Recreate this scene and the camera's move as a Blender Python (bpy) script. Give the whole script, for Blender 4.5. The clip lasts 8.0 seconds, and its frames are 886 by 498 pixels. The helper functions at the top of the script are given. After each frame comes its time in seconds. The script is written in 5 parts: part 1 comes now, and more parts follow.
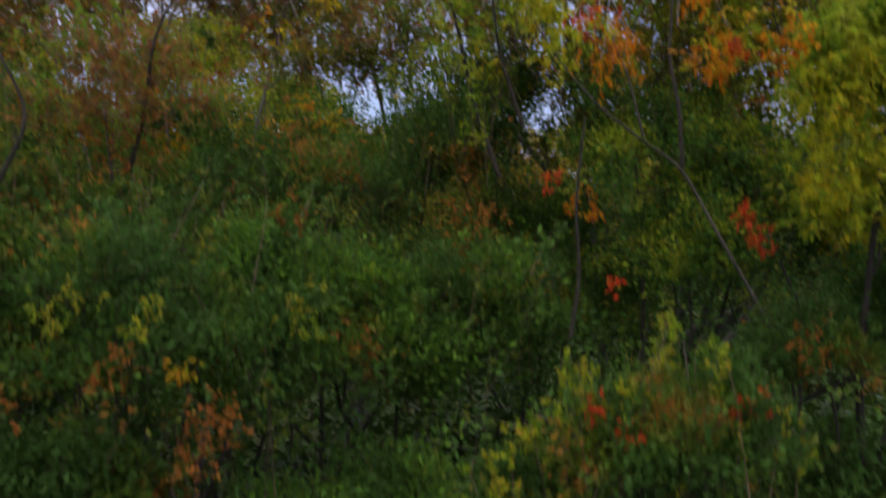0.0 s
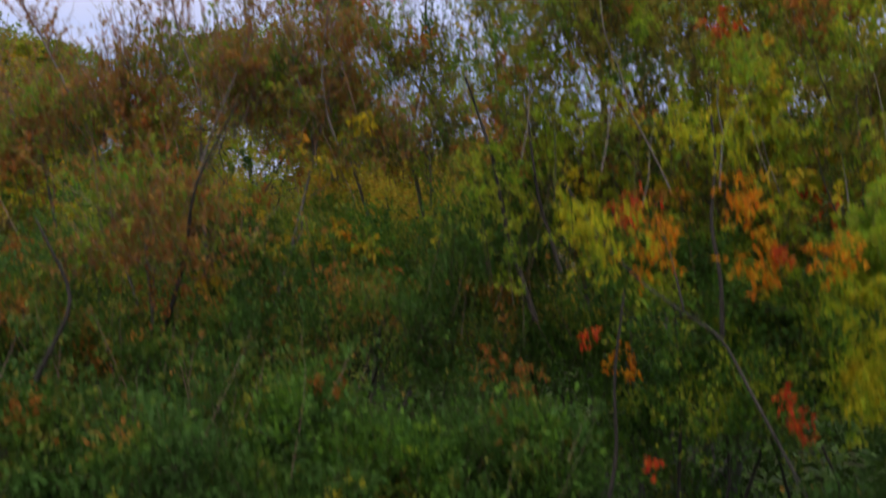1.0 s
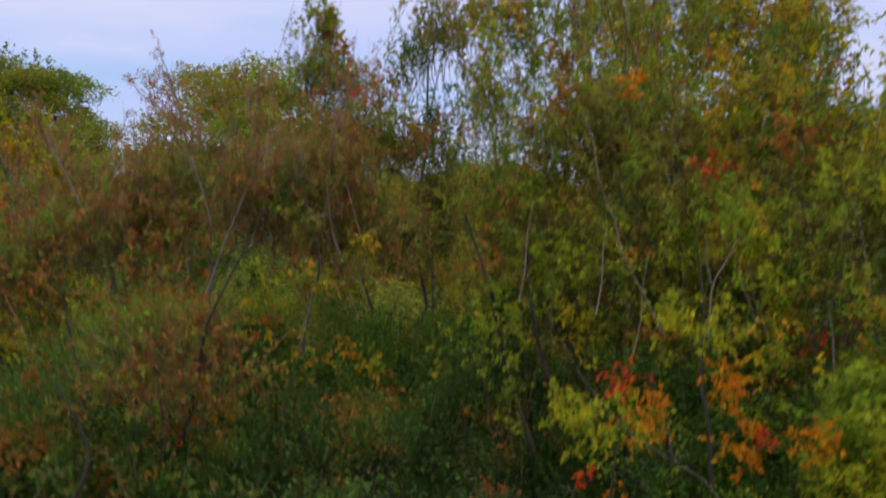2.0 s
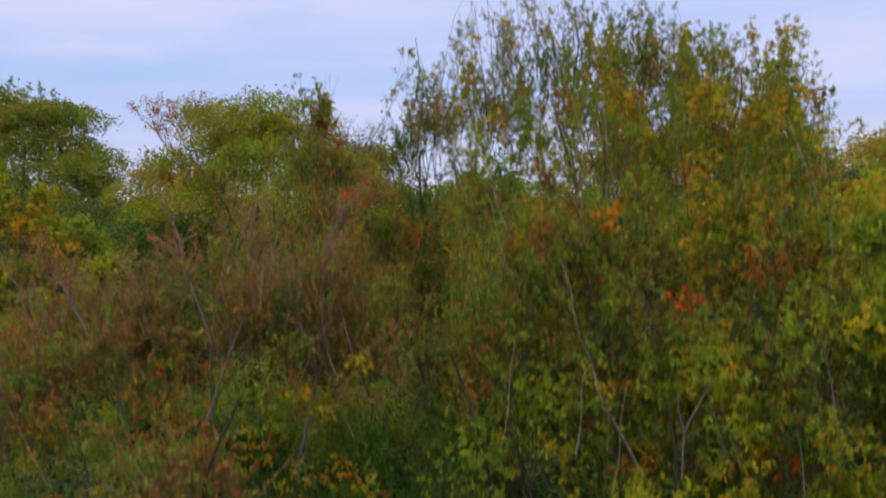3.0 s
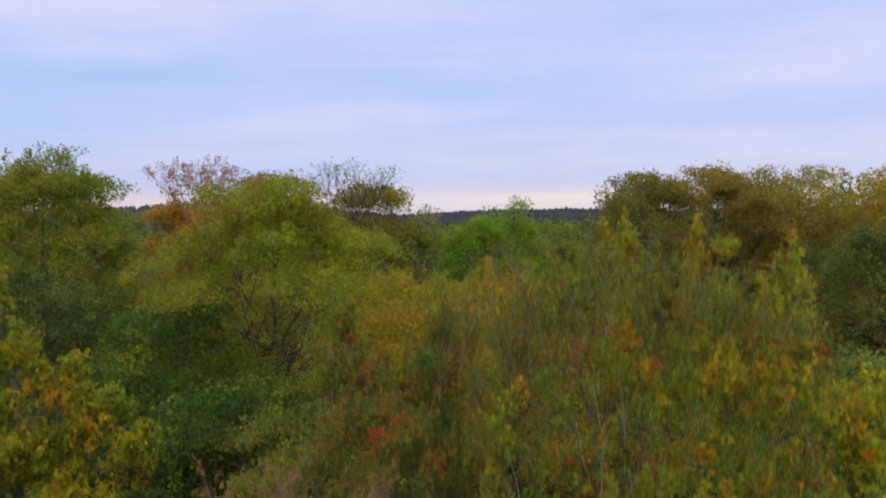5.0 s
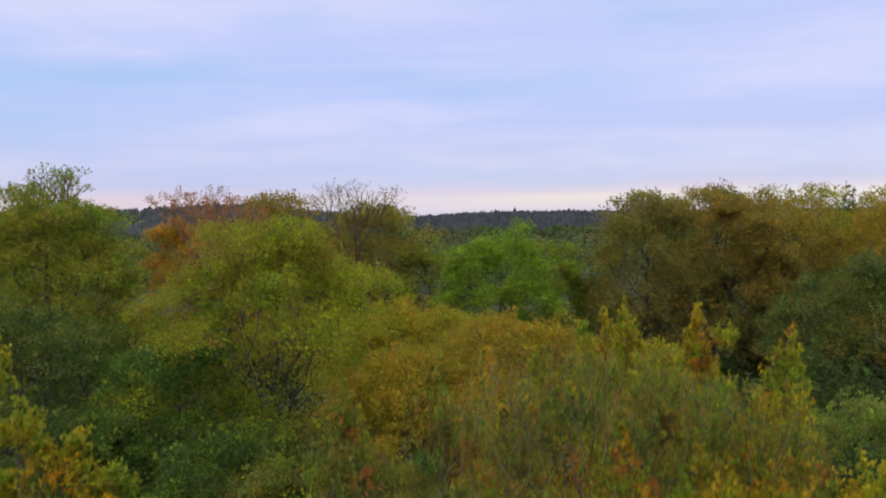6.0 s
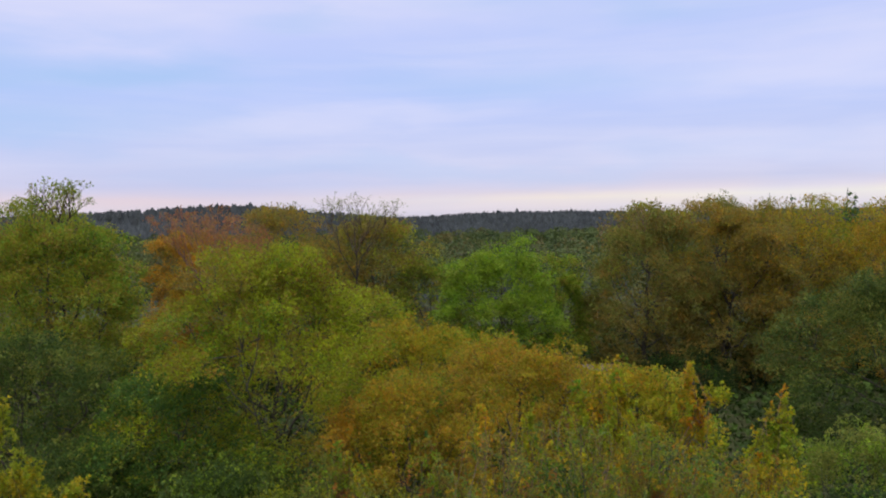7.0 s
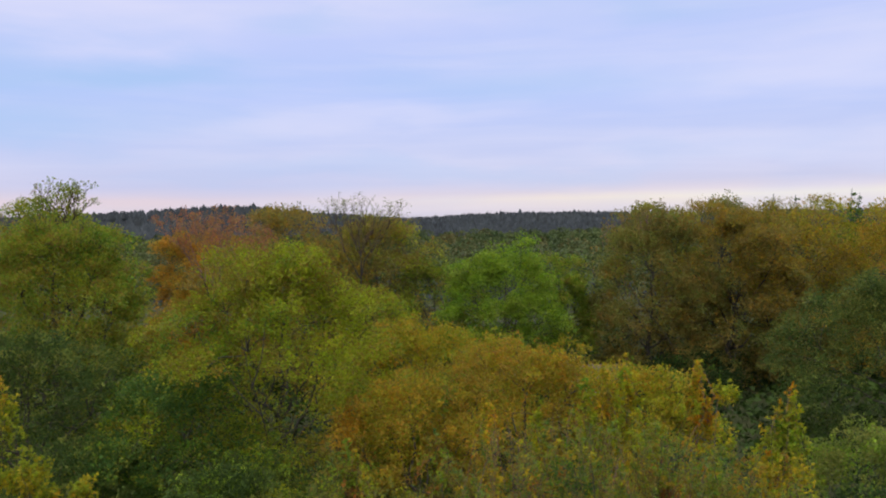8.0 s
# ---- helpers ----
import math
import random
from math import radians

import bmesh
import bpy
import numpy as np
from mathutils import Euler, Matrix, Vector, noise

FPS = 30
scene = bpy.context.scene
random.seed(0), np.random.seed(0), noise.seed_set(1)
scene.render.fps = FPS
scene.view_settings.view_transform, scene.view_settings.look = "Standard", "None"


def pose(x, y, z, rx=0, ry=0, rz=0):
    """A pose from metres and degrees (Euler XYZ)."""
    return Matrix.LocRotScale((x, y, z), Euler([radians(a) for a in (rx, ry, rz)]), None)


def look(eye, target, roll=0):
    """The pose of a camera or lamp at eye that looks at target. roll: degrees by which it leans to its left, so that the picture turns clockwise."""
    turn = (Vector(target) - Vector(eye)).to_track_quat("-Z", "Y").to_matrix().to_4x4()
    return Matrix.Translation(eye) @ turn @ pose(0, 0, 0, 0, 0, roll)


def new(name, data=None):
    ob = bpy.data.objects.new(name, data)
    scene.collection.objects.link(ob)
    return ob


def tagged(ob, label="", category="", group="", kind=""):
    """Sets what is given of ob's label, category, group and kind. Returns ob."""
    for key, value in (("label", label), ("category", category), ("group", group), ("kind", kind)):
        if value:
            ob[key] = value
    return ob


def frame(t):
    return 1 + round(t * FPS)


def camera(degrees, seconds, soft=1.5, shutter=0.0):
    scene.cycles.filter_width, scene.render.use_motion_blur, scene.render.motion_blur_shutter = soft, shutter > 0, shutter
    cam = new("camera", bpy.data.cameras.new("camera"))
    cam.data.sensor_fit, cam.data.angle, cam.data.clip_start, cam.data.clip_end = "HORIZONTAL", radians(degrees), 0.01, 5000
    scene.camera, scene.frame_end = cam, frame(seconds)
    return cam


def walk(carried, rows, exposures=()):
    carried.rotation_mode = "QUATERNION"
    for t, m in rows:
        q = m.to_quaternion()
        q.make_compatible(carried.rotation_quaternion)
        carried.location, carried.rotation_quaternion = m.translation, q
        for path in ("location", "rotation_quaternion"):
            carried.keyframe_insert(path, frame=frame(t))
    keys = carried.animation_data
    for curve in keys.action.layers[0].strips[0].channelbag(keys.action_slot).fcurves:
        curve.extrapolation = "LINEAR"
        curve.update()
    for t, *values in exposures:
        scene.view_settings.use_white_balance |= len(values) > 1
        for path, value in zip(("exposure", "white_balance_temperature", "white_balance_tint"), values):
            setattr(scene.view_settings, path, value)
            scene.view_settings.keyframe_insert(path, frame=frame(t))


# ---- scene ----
cam = camera(56.0, 8.0, 2.05, 1.0)
PATH = [
    (0, (-0.37, 0.994, 5.158), (-0.257, 2.991, 5.149), 0.1),
    (0.5, (-0.345, 1.016, 6.058), (-0.283, 3.015, 6.034), 0.3),
    (1, (-0.449, 1.031, 7.162), (-0.41, 3.03, 7.105), 0.5),
    (1.5, (-0.524, 0.949, 7.956), (-0.483, 2.949, 7.916), 1.0),
    (2.8, (-0.217, 0.203, 10.372), (-0.199, 2.202, 10.307), -0.7),
    (3, (-0.174, 0.17, 10.756), (-0.158, 2.169, 10.691), -0.8),
    (3.5, (-0.215, 0.019, 11.73), (-0.207, 2.018, 11.664), -0.9),
    (4, (-0.366, -0.204, 12.896), (-0.36, 1.794, 12.829), -1.0),
    (4.5, (-0.408, -0.347, 14.115), (-0.406, 1.652, 14.051), -0.9),
    (5, (-0.4, -0.388, 15.441), (-0.403, 1.611, 15.377), -1.0),
    (5.2, (-0.418, -0.424, 15.898), (-0.422, 1.576, 15.836), -0.9),
    (6.5, (-0.195, -0.44, 18.641), (-0.207, 1.559, 18.577), -1.0),
    (7, (-0.081, -0.522, 19.209), (-0.096, 1.477, 19.145), -1.0),
    (7.5, (-0.055, -0.553, 19.275), (-0.075, 1.446, 19.212), -1.1),
    (8, (-0.212, -0.55, 19.143), (-0.234, 1.449, 19.081), -1.0),
]
walk(cam, [(t, look(eye, target, roll)) for t, eye, target, roll in PATH])

# ---- world, light, exposure ----
SUN_EL, SUN_AZ = 66.0, 200.0


def build_world():
    world = bpy.data.worlds.new("evening_sky")
    scene.world = world
    world.use_nodes = True
    nt = world.node_tree
    nt.nodes.clear()

    def node(kind, **kw):
        n = nt.nodes.new(kind)
        for k, v in kw.items():
            setattr(n, k, v)
        return n

    def mix(a, b, fac):
        n = node("ShaderNodeMixRGB")
        for slot, v in (("Fac", fac), ("Color1", a), ("Color2", b)):
            if isinstance(v, (tuple, float, int)):
                n.inputs[slot].default_value = v
            else:
                nt.links.new(v, n.inputs[slot])
        return n.outputs[0]

    def ramp(src, stops):
        n = node("ShaderNodeValToRGB")
        els = n.color_ramp.elements
        while len(els) < len(stops):
            els.new(0.5)
        for e, (p, c) in zip(els, stops):
            e.position, e.color = p, (*c, 1)
        nt.links.new(src, n.inputs[0])
        return n.outputs[0]

    sky = node("ShaderNodeTexSky")
    sky.sky_type = "NISHITA"
    sky.sun_disc = False
    sky.sun_elevation = radians(SUN_EL)
    sky.sun_rotation = radians(SUN_AZ)
    dim = node("ShaderNodeVectorMath", operation="SCALE")
    nt.links.new(sky.outputs[0], dim.inputs[0])
    dim.inputs["Scale"].default_value = 0.10
    co = node("ShaderNodeTexCoord")
    sep = node("ShaderNodeSeparateXYZ")
    nt.links.new(co.outputs["Generated"], sep.inputs[0])
    # height bands of the overcast: cream glow at the horizon, lilac above, pale blue higher up, bright overhead
    bands = ramp(sep.outputs["Z"], [
        (0.0, (0.55, 0.52, 0.66)), (0.016, (0.74, 0.66, 0.77)), (0.030, (0.78, 0.65, 0.74)), (0.046, (0.60, 0.60, 0.84)),
        (0.075, (0.58, 0.62, 0.90)), (0.15, (0.50, 0.60, 0.98)), (0.27, (0.58, 0.64, 0.98)), (0.60, (0.95, 0.97, 1.08)), (0.95, (1.2, 1.2, 1.26))])
    # warm afterglow in a thin stripe, brightest to the north-east
    glow = node("ShaderNodeMath", operation="MULTIPLY_ADD")
    nt.links.new(sep.outputs["X"], glow.inputs[0])
    glow.inputs[1].default_value, glow.inputs[2].default_value = 1.6, 0.42
    glow.use_clamp = True
    stripe = ramp(sep.outputs["Z"], [(0.016, (0.35, 0.35, 0.35)), (0.028, (1, 1, 1)), (0.036, (0.15, 0.15, 0.15)), (0.06, (0, 0, 0))])
    amount = node("ShaderNodeMath", operation="MULTIPLY")
    nt.links.new(glow.outputs[0], amount.inputs[0])
    nt.links.new(stripe, amount.inputs[1])
    bands = mix(bands, (0.93, 0.86, 0.76, 1), amount.outputs[0])

    def cloud(scale, rot, shift, freq, detail, lo, hi):
        m = node("ShaderNodeMapping")
        m.inputs["Location"].default_value = shift
        m.inputs["Rotation"].default_value = rot
        m.inputs["Scale"].default_value = scale
        nt.links.new(co.outputs["Generated"], m.inputs[0])
        n = node("ShaderNodeTexNoise")
        n.inputs["Scale"].default_value = freq
        n.inputs["Detail"].default_value = detail
        n.inputs["Roughness"].default_value = 0.5
        n.inputs["Distortion"].default_value = 0.4
        nt.links.new(m.outputs[0], n.inputs["Vector"])
        r = node("ShaderNodeMapRange")
        r.inputs["From Min"].default_value, r.inputs["From Max"].default_value = lo, hi
        nt.links.new(n.outputs[0], r.inputs[0])
        return r.outputs[0]

    def scaled(src, k):
        n = node("ShaderNodeMath", operation="MULTIPLY")
        nt.links.new(src, n.inputs[0])
        n.inputs[1].default_value = k
        return n.outputs[0]

    # soft, drawn-out sheets and open blue gaps in the cloud, their edges frayed by noise
    fray = node("ShaderNodeTexNoise")
    fm = node("ShaderNodeMapping")
    fm.inputs["Scale"].default_value = (1.0, 1.0, 4.0)
    nt.links.new(co.outputs["Generated"], fm.inputs[0])
    nt.links.new(fm.outputs[0], fray.inputs["Vector"])
    fray.inputs["Scale"].default_value, fray.inputs["Detail"].default_value = 4.5, 5.0
    shift = node("ShaderNodeVectorMath", operation="MULTIPLY_ADD")
    nt.links.new(fray.outputs["Color"], shift.inputs[0])
    shift.inputs[1].default_value, shift.inputs[2].default_value = (0.34, 0.0, 0.10), (-0.17, 0.0, -0.05)
    bent = node("ShaderNodeVectorMath", operation="ADD")
    nt.links.new(co.outputs["Generated"], bent.inputs[0])
    nt.links.new(shift.outputs[0], bent.inputs[1])

    def sheet(x, z, wide, tall):
        m = node("ShaderNodeMapping")
        m.inputs["Location"].default_value = (-x / wide, 0, -z / tall)
        m.inputs["Scale"].default_value = (1 / wide, 0, 1 / tall)
        nt.links.new(bent.outputs[0], m.inputs[0])
        n = node("ShaderNodeVectorMath", operation="LENGTH")
        nt.links.new(m.outputs[0], n.inputs[0])
        e = node("ShaderNodeMapRange", interpolation_type="SMOOTHSTEP")
        e.inputs["To Min"].default_value, e.inputs["To Max"].default_value = 1.0, 0.0
        nt.links.new(n.outputs["Value"], e.inputs[0])
        return e.outputs[0]

    streaks = cloud((1.3, 1.3, 13.0), (0, radians(5), 0), (0.0, 0.3, 0.0), 2.8, 5.0, 0.44, 0.70)
    gaps = cloud((1.2, 1.2, 6.5), (0, radians(8), 0), (0.8, 0.2, 0.55), 2.4, 3.0, 0.50, 0.68)
    c = mix(bands, (0.80, 0.78, 0.96, 1), scaled(streaks, 0.30))
    for x, z, wide, tall, k in ((-0.42, 0.235, 0.34, 0.06, 0.6), (-0.02, 0.255, 0.3, 0.05, 0.5), (0.42, 0.17, 0.40, 0.06, 0.5), (0.45, 0.075, 0.4, 0.03, 0.4), (-0.1, 0.12, 0.35, 0.02, 0.3)):
        c = mix(c, (0.80, 0.78, 0.98, 1), scaled(sheet(x, z, wide, tall), k))
    c = mix(c, (0.44, 0.58, 0.95, 1), scaled(gaps, 0.22))
    for x, z, wide, tall, k in ((-0.36, 0.175, 0.26, 0.045, 0.85), (-0.50, 0.115, 0.32, 0.05, 0.75), (0.10, 0.165, 0.32, 0.045, 0.45), (0.20, 0.255, 0.30, 0.03, 0.4), (-0.12, 0.235, 0.16, 0.02, 0.35), (0.54, 0.19, 0.14, 0.03, 0.5), (0.0, 0.065, 0.6, 0.02, 0.3)):
        c = mix(c, (0.41, 0.585, 0.92, 1), scaled(sheet(x, z, wide, tall), k))
    high = ramp(sep.outputs["Z"], [(0.3, (0, 0, 0)), (0.6, (1, 1, 1))])
    c = mix(c, bands, high)
    c = mix(c, dim.outputs[0], 0.10)
    bg = node("ShaderNodeBackground")
    nt.links.new(c, bg.inputs[0])
    bg.inputs[1].default_value = 1.04
    out = node("ShaderNodeOutputWorld")
    nt.links.new(bg.outputs[0], out.inputs[0])


build_world()
sun_data = bpy.data.lights.new("sun", "SUN")
sun_data.energy, sun_data.angle, sun_data.color = 2.65, radians(75), (1.0, 0.92, 0.78)
sun = new("sun", sun_data)
a, e = radians(SUN_AZ), radians(SUN_EL)
sun.matrix_world = look((60 * math.sin(a) * math.cos(e), 60 * math.cos(a) * math.cos(e), 60 * math.sin(e)), (0, 0, 0))

# ---- materials ----
GREEN, DARK = (0.118, 0.235, 0.022), (0.064, 0.143, 0.030)
LIME, YELLOW = (0.28, 0.37, 0.020), (0.56, 0.42, 0.020)
OLIVE, ORANGE = (0.27, 0.265, 0.028), (0.58, 0.20, 0.018)
RUST, RED = (0.36, 0.145, 0.030), (0.52, 0.045, 0.02)
BROWN, SAGE = (0.26, 0.165, 0.05), (0.17, 0.24, 0.065)
AMBER = (0.44, 0.26, 0.025)


def leaf_material(name, colours, patch=0.5, spread=0.5, through_light=0.5):
    """Leaves that range over the colours: from leaf to leaf, and in patches of the crown (patch: patches a metre)."""
    m = bpy.data.materials.new(name)
    m.use_nodes = True
    nt = m.node_tree
    nt.nodes.clear()
    link = nt.links.new
    geo = nt.nodes.new("ShaderNodeNewGeometry")
    co = nt.nodes.new("ShaderNodeTexCoord")
    n = nt.nodes.new("ShaderNodeTexNoise")
    n.inputs["Scale"].default_value = patch
    n.inputs["Detail"].default_value = 3.0
    link(co.outputs["Object"], n.inputs["Vector"])
    stretch = nt.nodes.new("ShaderNodeMapRange")
    stretch.inputs["From Min"].default_value, stretch.inputs["From Max"].default_value = 0.34, 0.66
    link(n.outputs[0], stretch.inputs[0])
    f = nt.nodes.new("ShaderNodeMix")
    f.inputs["Factor"].default_value = spread
    link(stretch.outputs[0], f.inputs["A"])
    link(geo.outputs["Random Per Island"], f.inputs["B"])
    r = nt.nodes.new("ShaderNodeValToRGB")
    els = r.color_ramp.elements
    while len(els) < len(colours):
        els.new(0.5)
    for i, (el, c) in enumerate(zip(els, colours)):
        el.position, el.color = 0.12 + 0.76 * i / max(1, len(colours) - 1), (*c, 1)
    link(f.outputs["Result"], r.inputs[0])
    # light and dark blades
    hsv = nt.nodes.new("ShaderNodeHueSaturation")
    v = nt.nodes.new("ShaderNodeMapRange")
    v.inputs["To Min"].default_value, v.inputs["To Max"].default_value = 0.80, 1.18
    wn = nt.nodes.new("ShaderNodeMath")
    wn.operation = "FRACT"
    mul = nt.nodes.new("ShaderNodeMath")
    mul.operation = "MULTIPLY"
    mul.inputs[1].default_value = 37.7
    link(geo.outputs["Random Per Island"], mul.inputs[0])
    link(mul.outputs[0], wn.inputs[0])
    link(wn.outputs[0], v.inputs[0])
    n2 = nt.nodes.new("ShaderNodeTexNoise")
    n2.inputs["Scale"].default_value, n2.inputs["Detail"].default_value = patch * 3.1, 2.0
    link(co.outputs["Object"], n2.inputs["Vector"])
    tone = nt.nodes.new("ShaderNodeMapRange")
    tone.inputs["From Min"].default_value, tone.inputs["From Max"].default_value = 0.36, 0.64
    tone.inputs["To Min"].default_value, tone.inputs["To Max"].default_value = 0.76, 1.22
    link(n2.outputs[0], tone.inputs[0])
    both = nt.nodes.new("ShaderNodeMath")
    both.operation = "MULTIPLY"
    link(v.outputs[0], both.inputs[0])
    link(tone.outputs[0], both.inputs[1])
    link(both.outputs[0], hsv.inputs["Value"])
    link(r.outputs[0], hsv.inputs["Color"])
    b = nt.nodes.new("ShaderNodeBsdfPrincipled")
    b.inputs["Roughness"].default_value = 0.5
    b.inputs["Specular IOR Level"].default_value = 0.12
    link(hsv.outputs[0], b.inputs["Base Color"])
    t = nt.nodes.new("ShaderNodeBsdfTranslucent")
    link(hsv.outputs[0], t.inputs["Color"])
    mx = nt.nodes.new("ShaderNodeMixShader")
    mx.inputs[0].default_value = through_light
    link(b.outputs[0], mx.inputs[1])
    link(t.outputs[0], mx.inputs[2])
    out = nt.nodes.new("ShaderNodeOutputMaterial")
    link(mx.outputs[0], out.inputs[0])
    return m


def rough_material(name, dark, light, scale, roughness=0.85, stretch=(1, 1, 1), bump=0.3, metallic=0.0):
    """A matt surface with blotches and fine grain between two colours."""
    m = bpy.data.materials.new(name)
    m.use_nodes = True
    nt = m.node_tree
    link = nt.links.new
    b = nt.nodes["Principled BSDF"]
    b.inputs["Roughness"].default_value = roughness
    b.inputs["Metallic"].default_value = metallic
    b.inputs["Specular IOR Level"].default_value = 0.2
    co = nt.nodes.new("ShaderNodeTexCoord")
    mp = nt.nodes.new("ShaderNodeMapping")
    mp.inputs["Scale"].default_value = stretch
    link(co.outputs["Object"], mp.inputs[0])
    big, small = nt.nodes.new("ShaderNodeTexNoise"), nt.nodes.new("ShaderNodeTexNoise")
    big.inputs["Scale"].default_value, small.inputs["Scale"].default_value = scale, scale * 9
    small.inputs["Detail"].default_value = 6
    for n in (big, small):
        link(mp.outputs[0], n.inputs["Vector"])
    f = nt.nodes.new("ShaderNodeMix")
    link(big.outputs[0], f.inputs["A"])
    link(small.outputs[0], f.inputs["B"])
    st = nt.nodes.new("ShaderNodeMapRange")
    st.inputs["From Min"].default_value, st.inputs["From Max"].default_value = 0.35, 0.65
    link(f.outputs["Result"], st.inputs[0])
    c = nt.nodes.new("ShaderNodeMixRGB")
    link(st.outputs[0], c.inputs[0])
    c.inputs[1].default_value, c.inputs[2].default_value = (*dark, 1), (*light, 1)
    link(c.outputs[0], b.inputs["Base Color"])
    bp = nt.nodes.new("ShaderNodeBump")
    bp.inputs["Strength"].default_value = bump
    bp.inputs["Distance"].default_value = 0.02
    link(small.outputs[0], bp.inputs["Height"])
    link(bp.outputs[0], b.inputs["Normal"])
    return m


M_WILLOW = leaf_material("willow_leaves", (DARK, GREEN, SAGE, OLIVE, (0.25, 0.165, 0.04), (0.20, 0.19, 0.04), LIME, GREEN, (0.29, 0.16, 0.035), RUST), 0.9, 0.14, 0.6)
M_WILLOW_YELLOW = leaf_material("yellowing_leaves", (GREEN, OLIVE, GREEN, LIME, OLIVE, LIME, YELLOW), 1.0, 0.15, 0.6)
M_BROWN = leaf_material("brown_leaves", (GREEN, OLIVE, GREEN, (0.24, 0.145, 0.05), (0.31, 0.125, 0.035), (0.30, 0.18, 0.035), GREEN, (0.32, 0.11, 0.03)), 1.3, 0.25)
M_SHRUB = leaf_material("shrub_leaves", (DARK, (0.045, 0.09, 0.018), (0.055, 0.11, 0.02), DARK, (0.05, 0.10, 0.018), (0.09, 0.17, 0.02), (0.14, 0.15, 0.025), RUST), 0.9, 0.2)
M_DEEP = leaf_material("deep_green_leaves", (DARK, (0.04, 0.08, 0.012), DARK, GREEN, DARK, OLIVE), 0.8, 0.3)
M_MIXED = leaf_material("mixed_autumn_leaves", (DARK, (0.05, 0.10, 0.014), DARK, GREEN, OLIVE, LIME), 1.8, 0.3)
# Shade under and between taller trees is put into this leaf colour.
M_PAINTED_GLOOM = leaf_material("painted_gloom_leaves", ((0.02, 0.04, 0.012), (0.03, 0.055, 0.014), (0.035, 0.06, 0.018)), 0.4, 0.4)
# Shade of low, overhung trees in the leaf colour; also dark spruce green.
M_DARK_SHADED = leaf_material("dark_and_shaded_leaves", ((0.06, 0.11, 0.025), DARK, (0.09, 0.15, 0.03), GREEN), 0.4, 0.4)
M_GOLD = leaf_material("gold_leaves", (GREEN, OLIVE, LIME, OLIVE, YELLOW, LIME, AMBER), 0.8, 0.25, 0.6)
M_ASPEN = leaf_material("aspen_leaves", (GREEN, LIME, OLIVE, LIME, (0.40, 0.37, 0.02), YELLOW, AMBER), 0.9, 0.3, 0.6)
M_ORANGE = leaf_material("orange_leaves", ((0.32, 0.24, 0.015), (0.58, 0.15, 0.010), (0.62, 0.22, 0.010), (0.58, 0.33, 0.014), (0.56, 0.11, 0.010)), 2.0, 0.6, 0.6)
M_WISP = leaf_material("wispy_brown_leaves", ((0.29, 0.15, 0.06), (0.35, 0.14, 0.045), (0.22, 0.20, 0.04), (0.31, 0.145, 0.065)), 1.2, 0.4)
M_TIPS = leaf_material("autumn_tip_leaves", (OLIVE, AMBER, LIME, AMBER, YELLOW, ORANGE, OLIVE), 1.2, 0.3, 0.6)
M_GOLDEN = leaf_material("golden_yellow_leaves", (GREEN, LIME, OLIVE, GREEN, (0.40, 0.37, 0.02), LIME, YELLOW, AMBER), 1.3, 0.3, 0.6)
M_RED = leaf_material("red_leaves", (RUST, RED, RED, ORANGE), 2.0, 0.6)
M_YELLOW = leaf_material("yellow_leaves", (GREEN, LIME, (0.36, 0.40, 0.02), YELLOW, LIME, (0.20, 0.30, 0.02)), 1.7, 0.45, 0.65)
M_RUST = leaf_material("rust_leaves", ((0.20, 0.19, 0.025), (0.29, 0.12, 0.028), (0.34, 0.10, 0.02), (0.25, 0.11, 0.028), (0.36, 0.19, 0.025)), 0.9, 0.45)
M_ORANGE_FAR = leaf_material("orange_crown_leaves", (OLIVE, AMBER, (0.40, 0.22, 0.03), (0.50, 0.21, 0.02), AMBER), 0.3, 0.4)
M_AMBER = leaf_material("amber_leaves", (GREEN, OLIVE, AMBER, OLIVE, (0.33, 0.31, 0.018), AMBER, (0.42, 0.23, 0.02)), 0.45, 0.25, 0.6)
M_OLIVE = leaf_material("olive_leaves", (GREEN, OLIVE, (0.34, 0.36, 0.016), (0.24, 0.28, 0.018), OLIVE, (0.38, 0.27, 0.03)), 0.4, 0.3)
M_FOREST = leaf_material("forest_leaves", (GREEN, (0.16, 0.24, 0.03), OLIVE, GREEN, OLIVE, BROWN), 0.4, 0.3)
M_FRESH = leaf_material("fresh_green_leaves", (GREEN, (0.16, 0.25, 0.025), (0.23, 0.33, 0.03), (0.2, 0.24, 0.03)), 0.4, 0.4)
M_BEECH = leaf_material("browning_leaves", ((0.145, 0.175, 0.042), (0.20, 0.185, 0.042), (0.27, 0.18, 0.045), (0.16, 0.185, 0.045), (0.30, 0.17, 0.035)), 0.3, 0.2, 0.55)
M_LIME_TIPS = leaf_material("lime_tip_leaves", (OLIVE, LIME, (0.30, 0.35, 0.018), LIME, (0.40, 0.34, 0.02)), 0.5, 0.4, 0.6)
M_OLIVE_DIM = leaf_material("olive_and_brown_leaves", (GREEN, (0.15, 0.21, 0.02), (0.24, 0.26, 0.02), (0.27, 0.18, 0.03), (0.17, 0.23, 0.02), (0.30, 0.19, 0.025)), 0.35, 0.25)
M_BUSH_TIPS = leaf_material("yellowing_bush_leaves", (GREEN, (0.14, 0.22, 0.02), LIME, OLIVE, (0.42, 0.34, 0.025), LIME), 1.4, 0.25, 0.6)
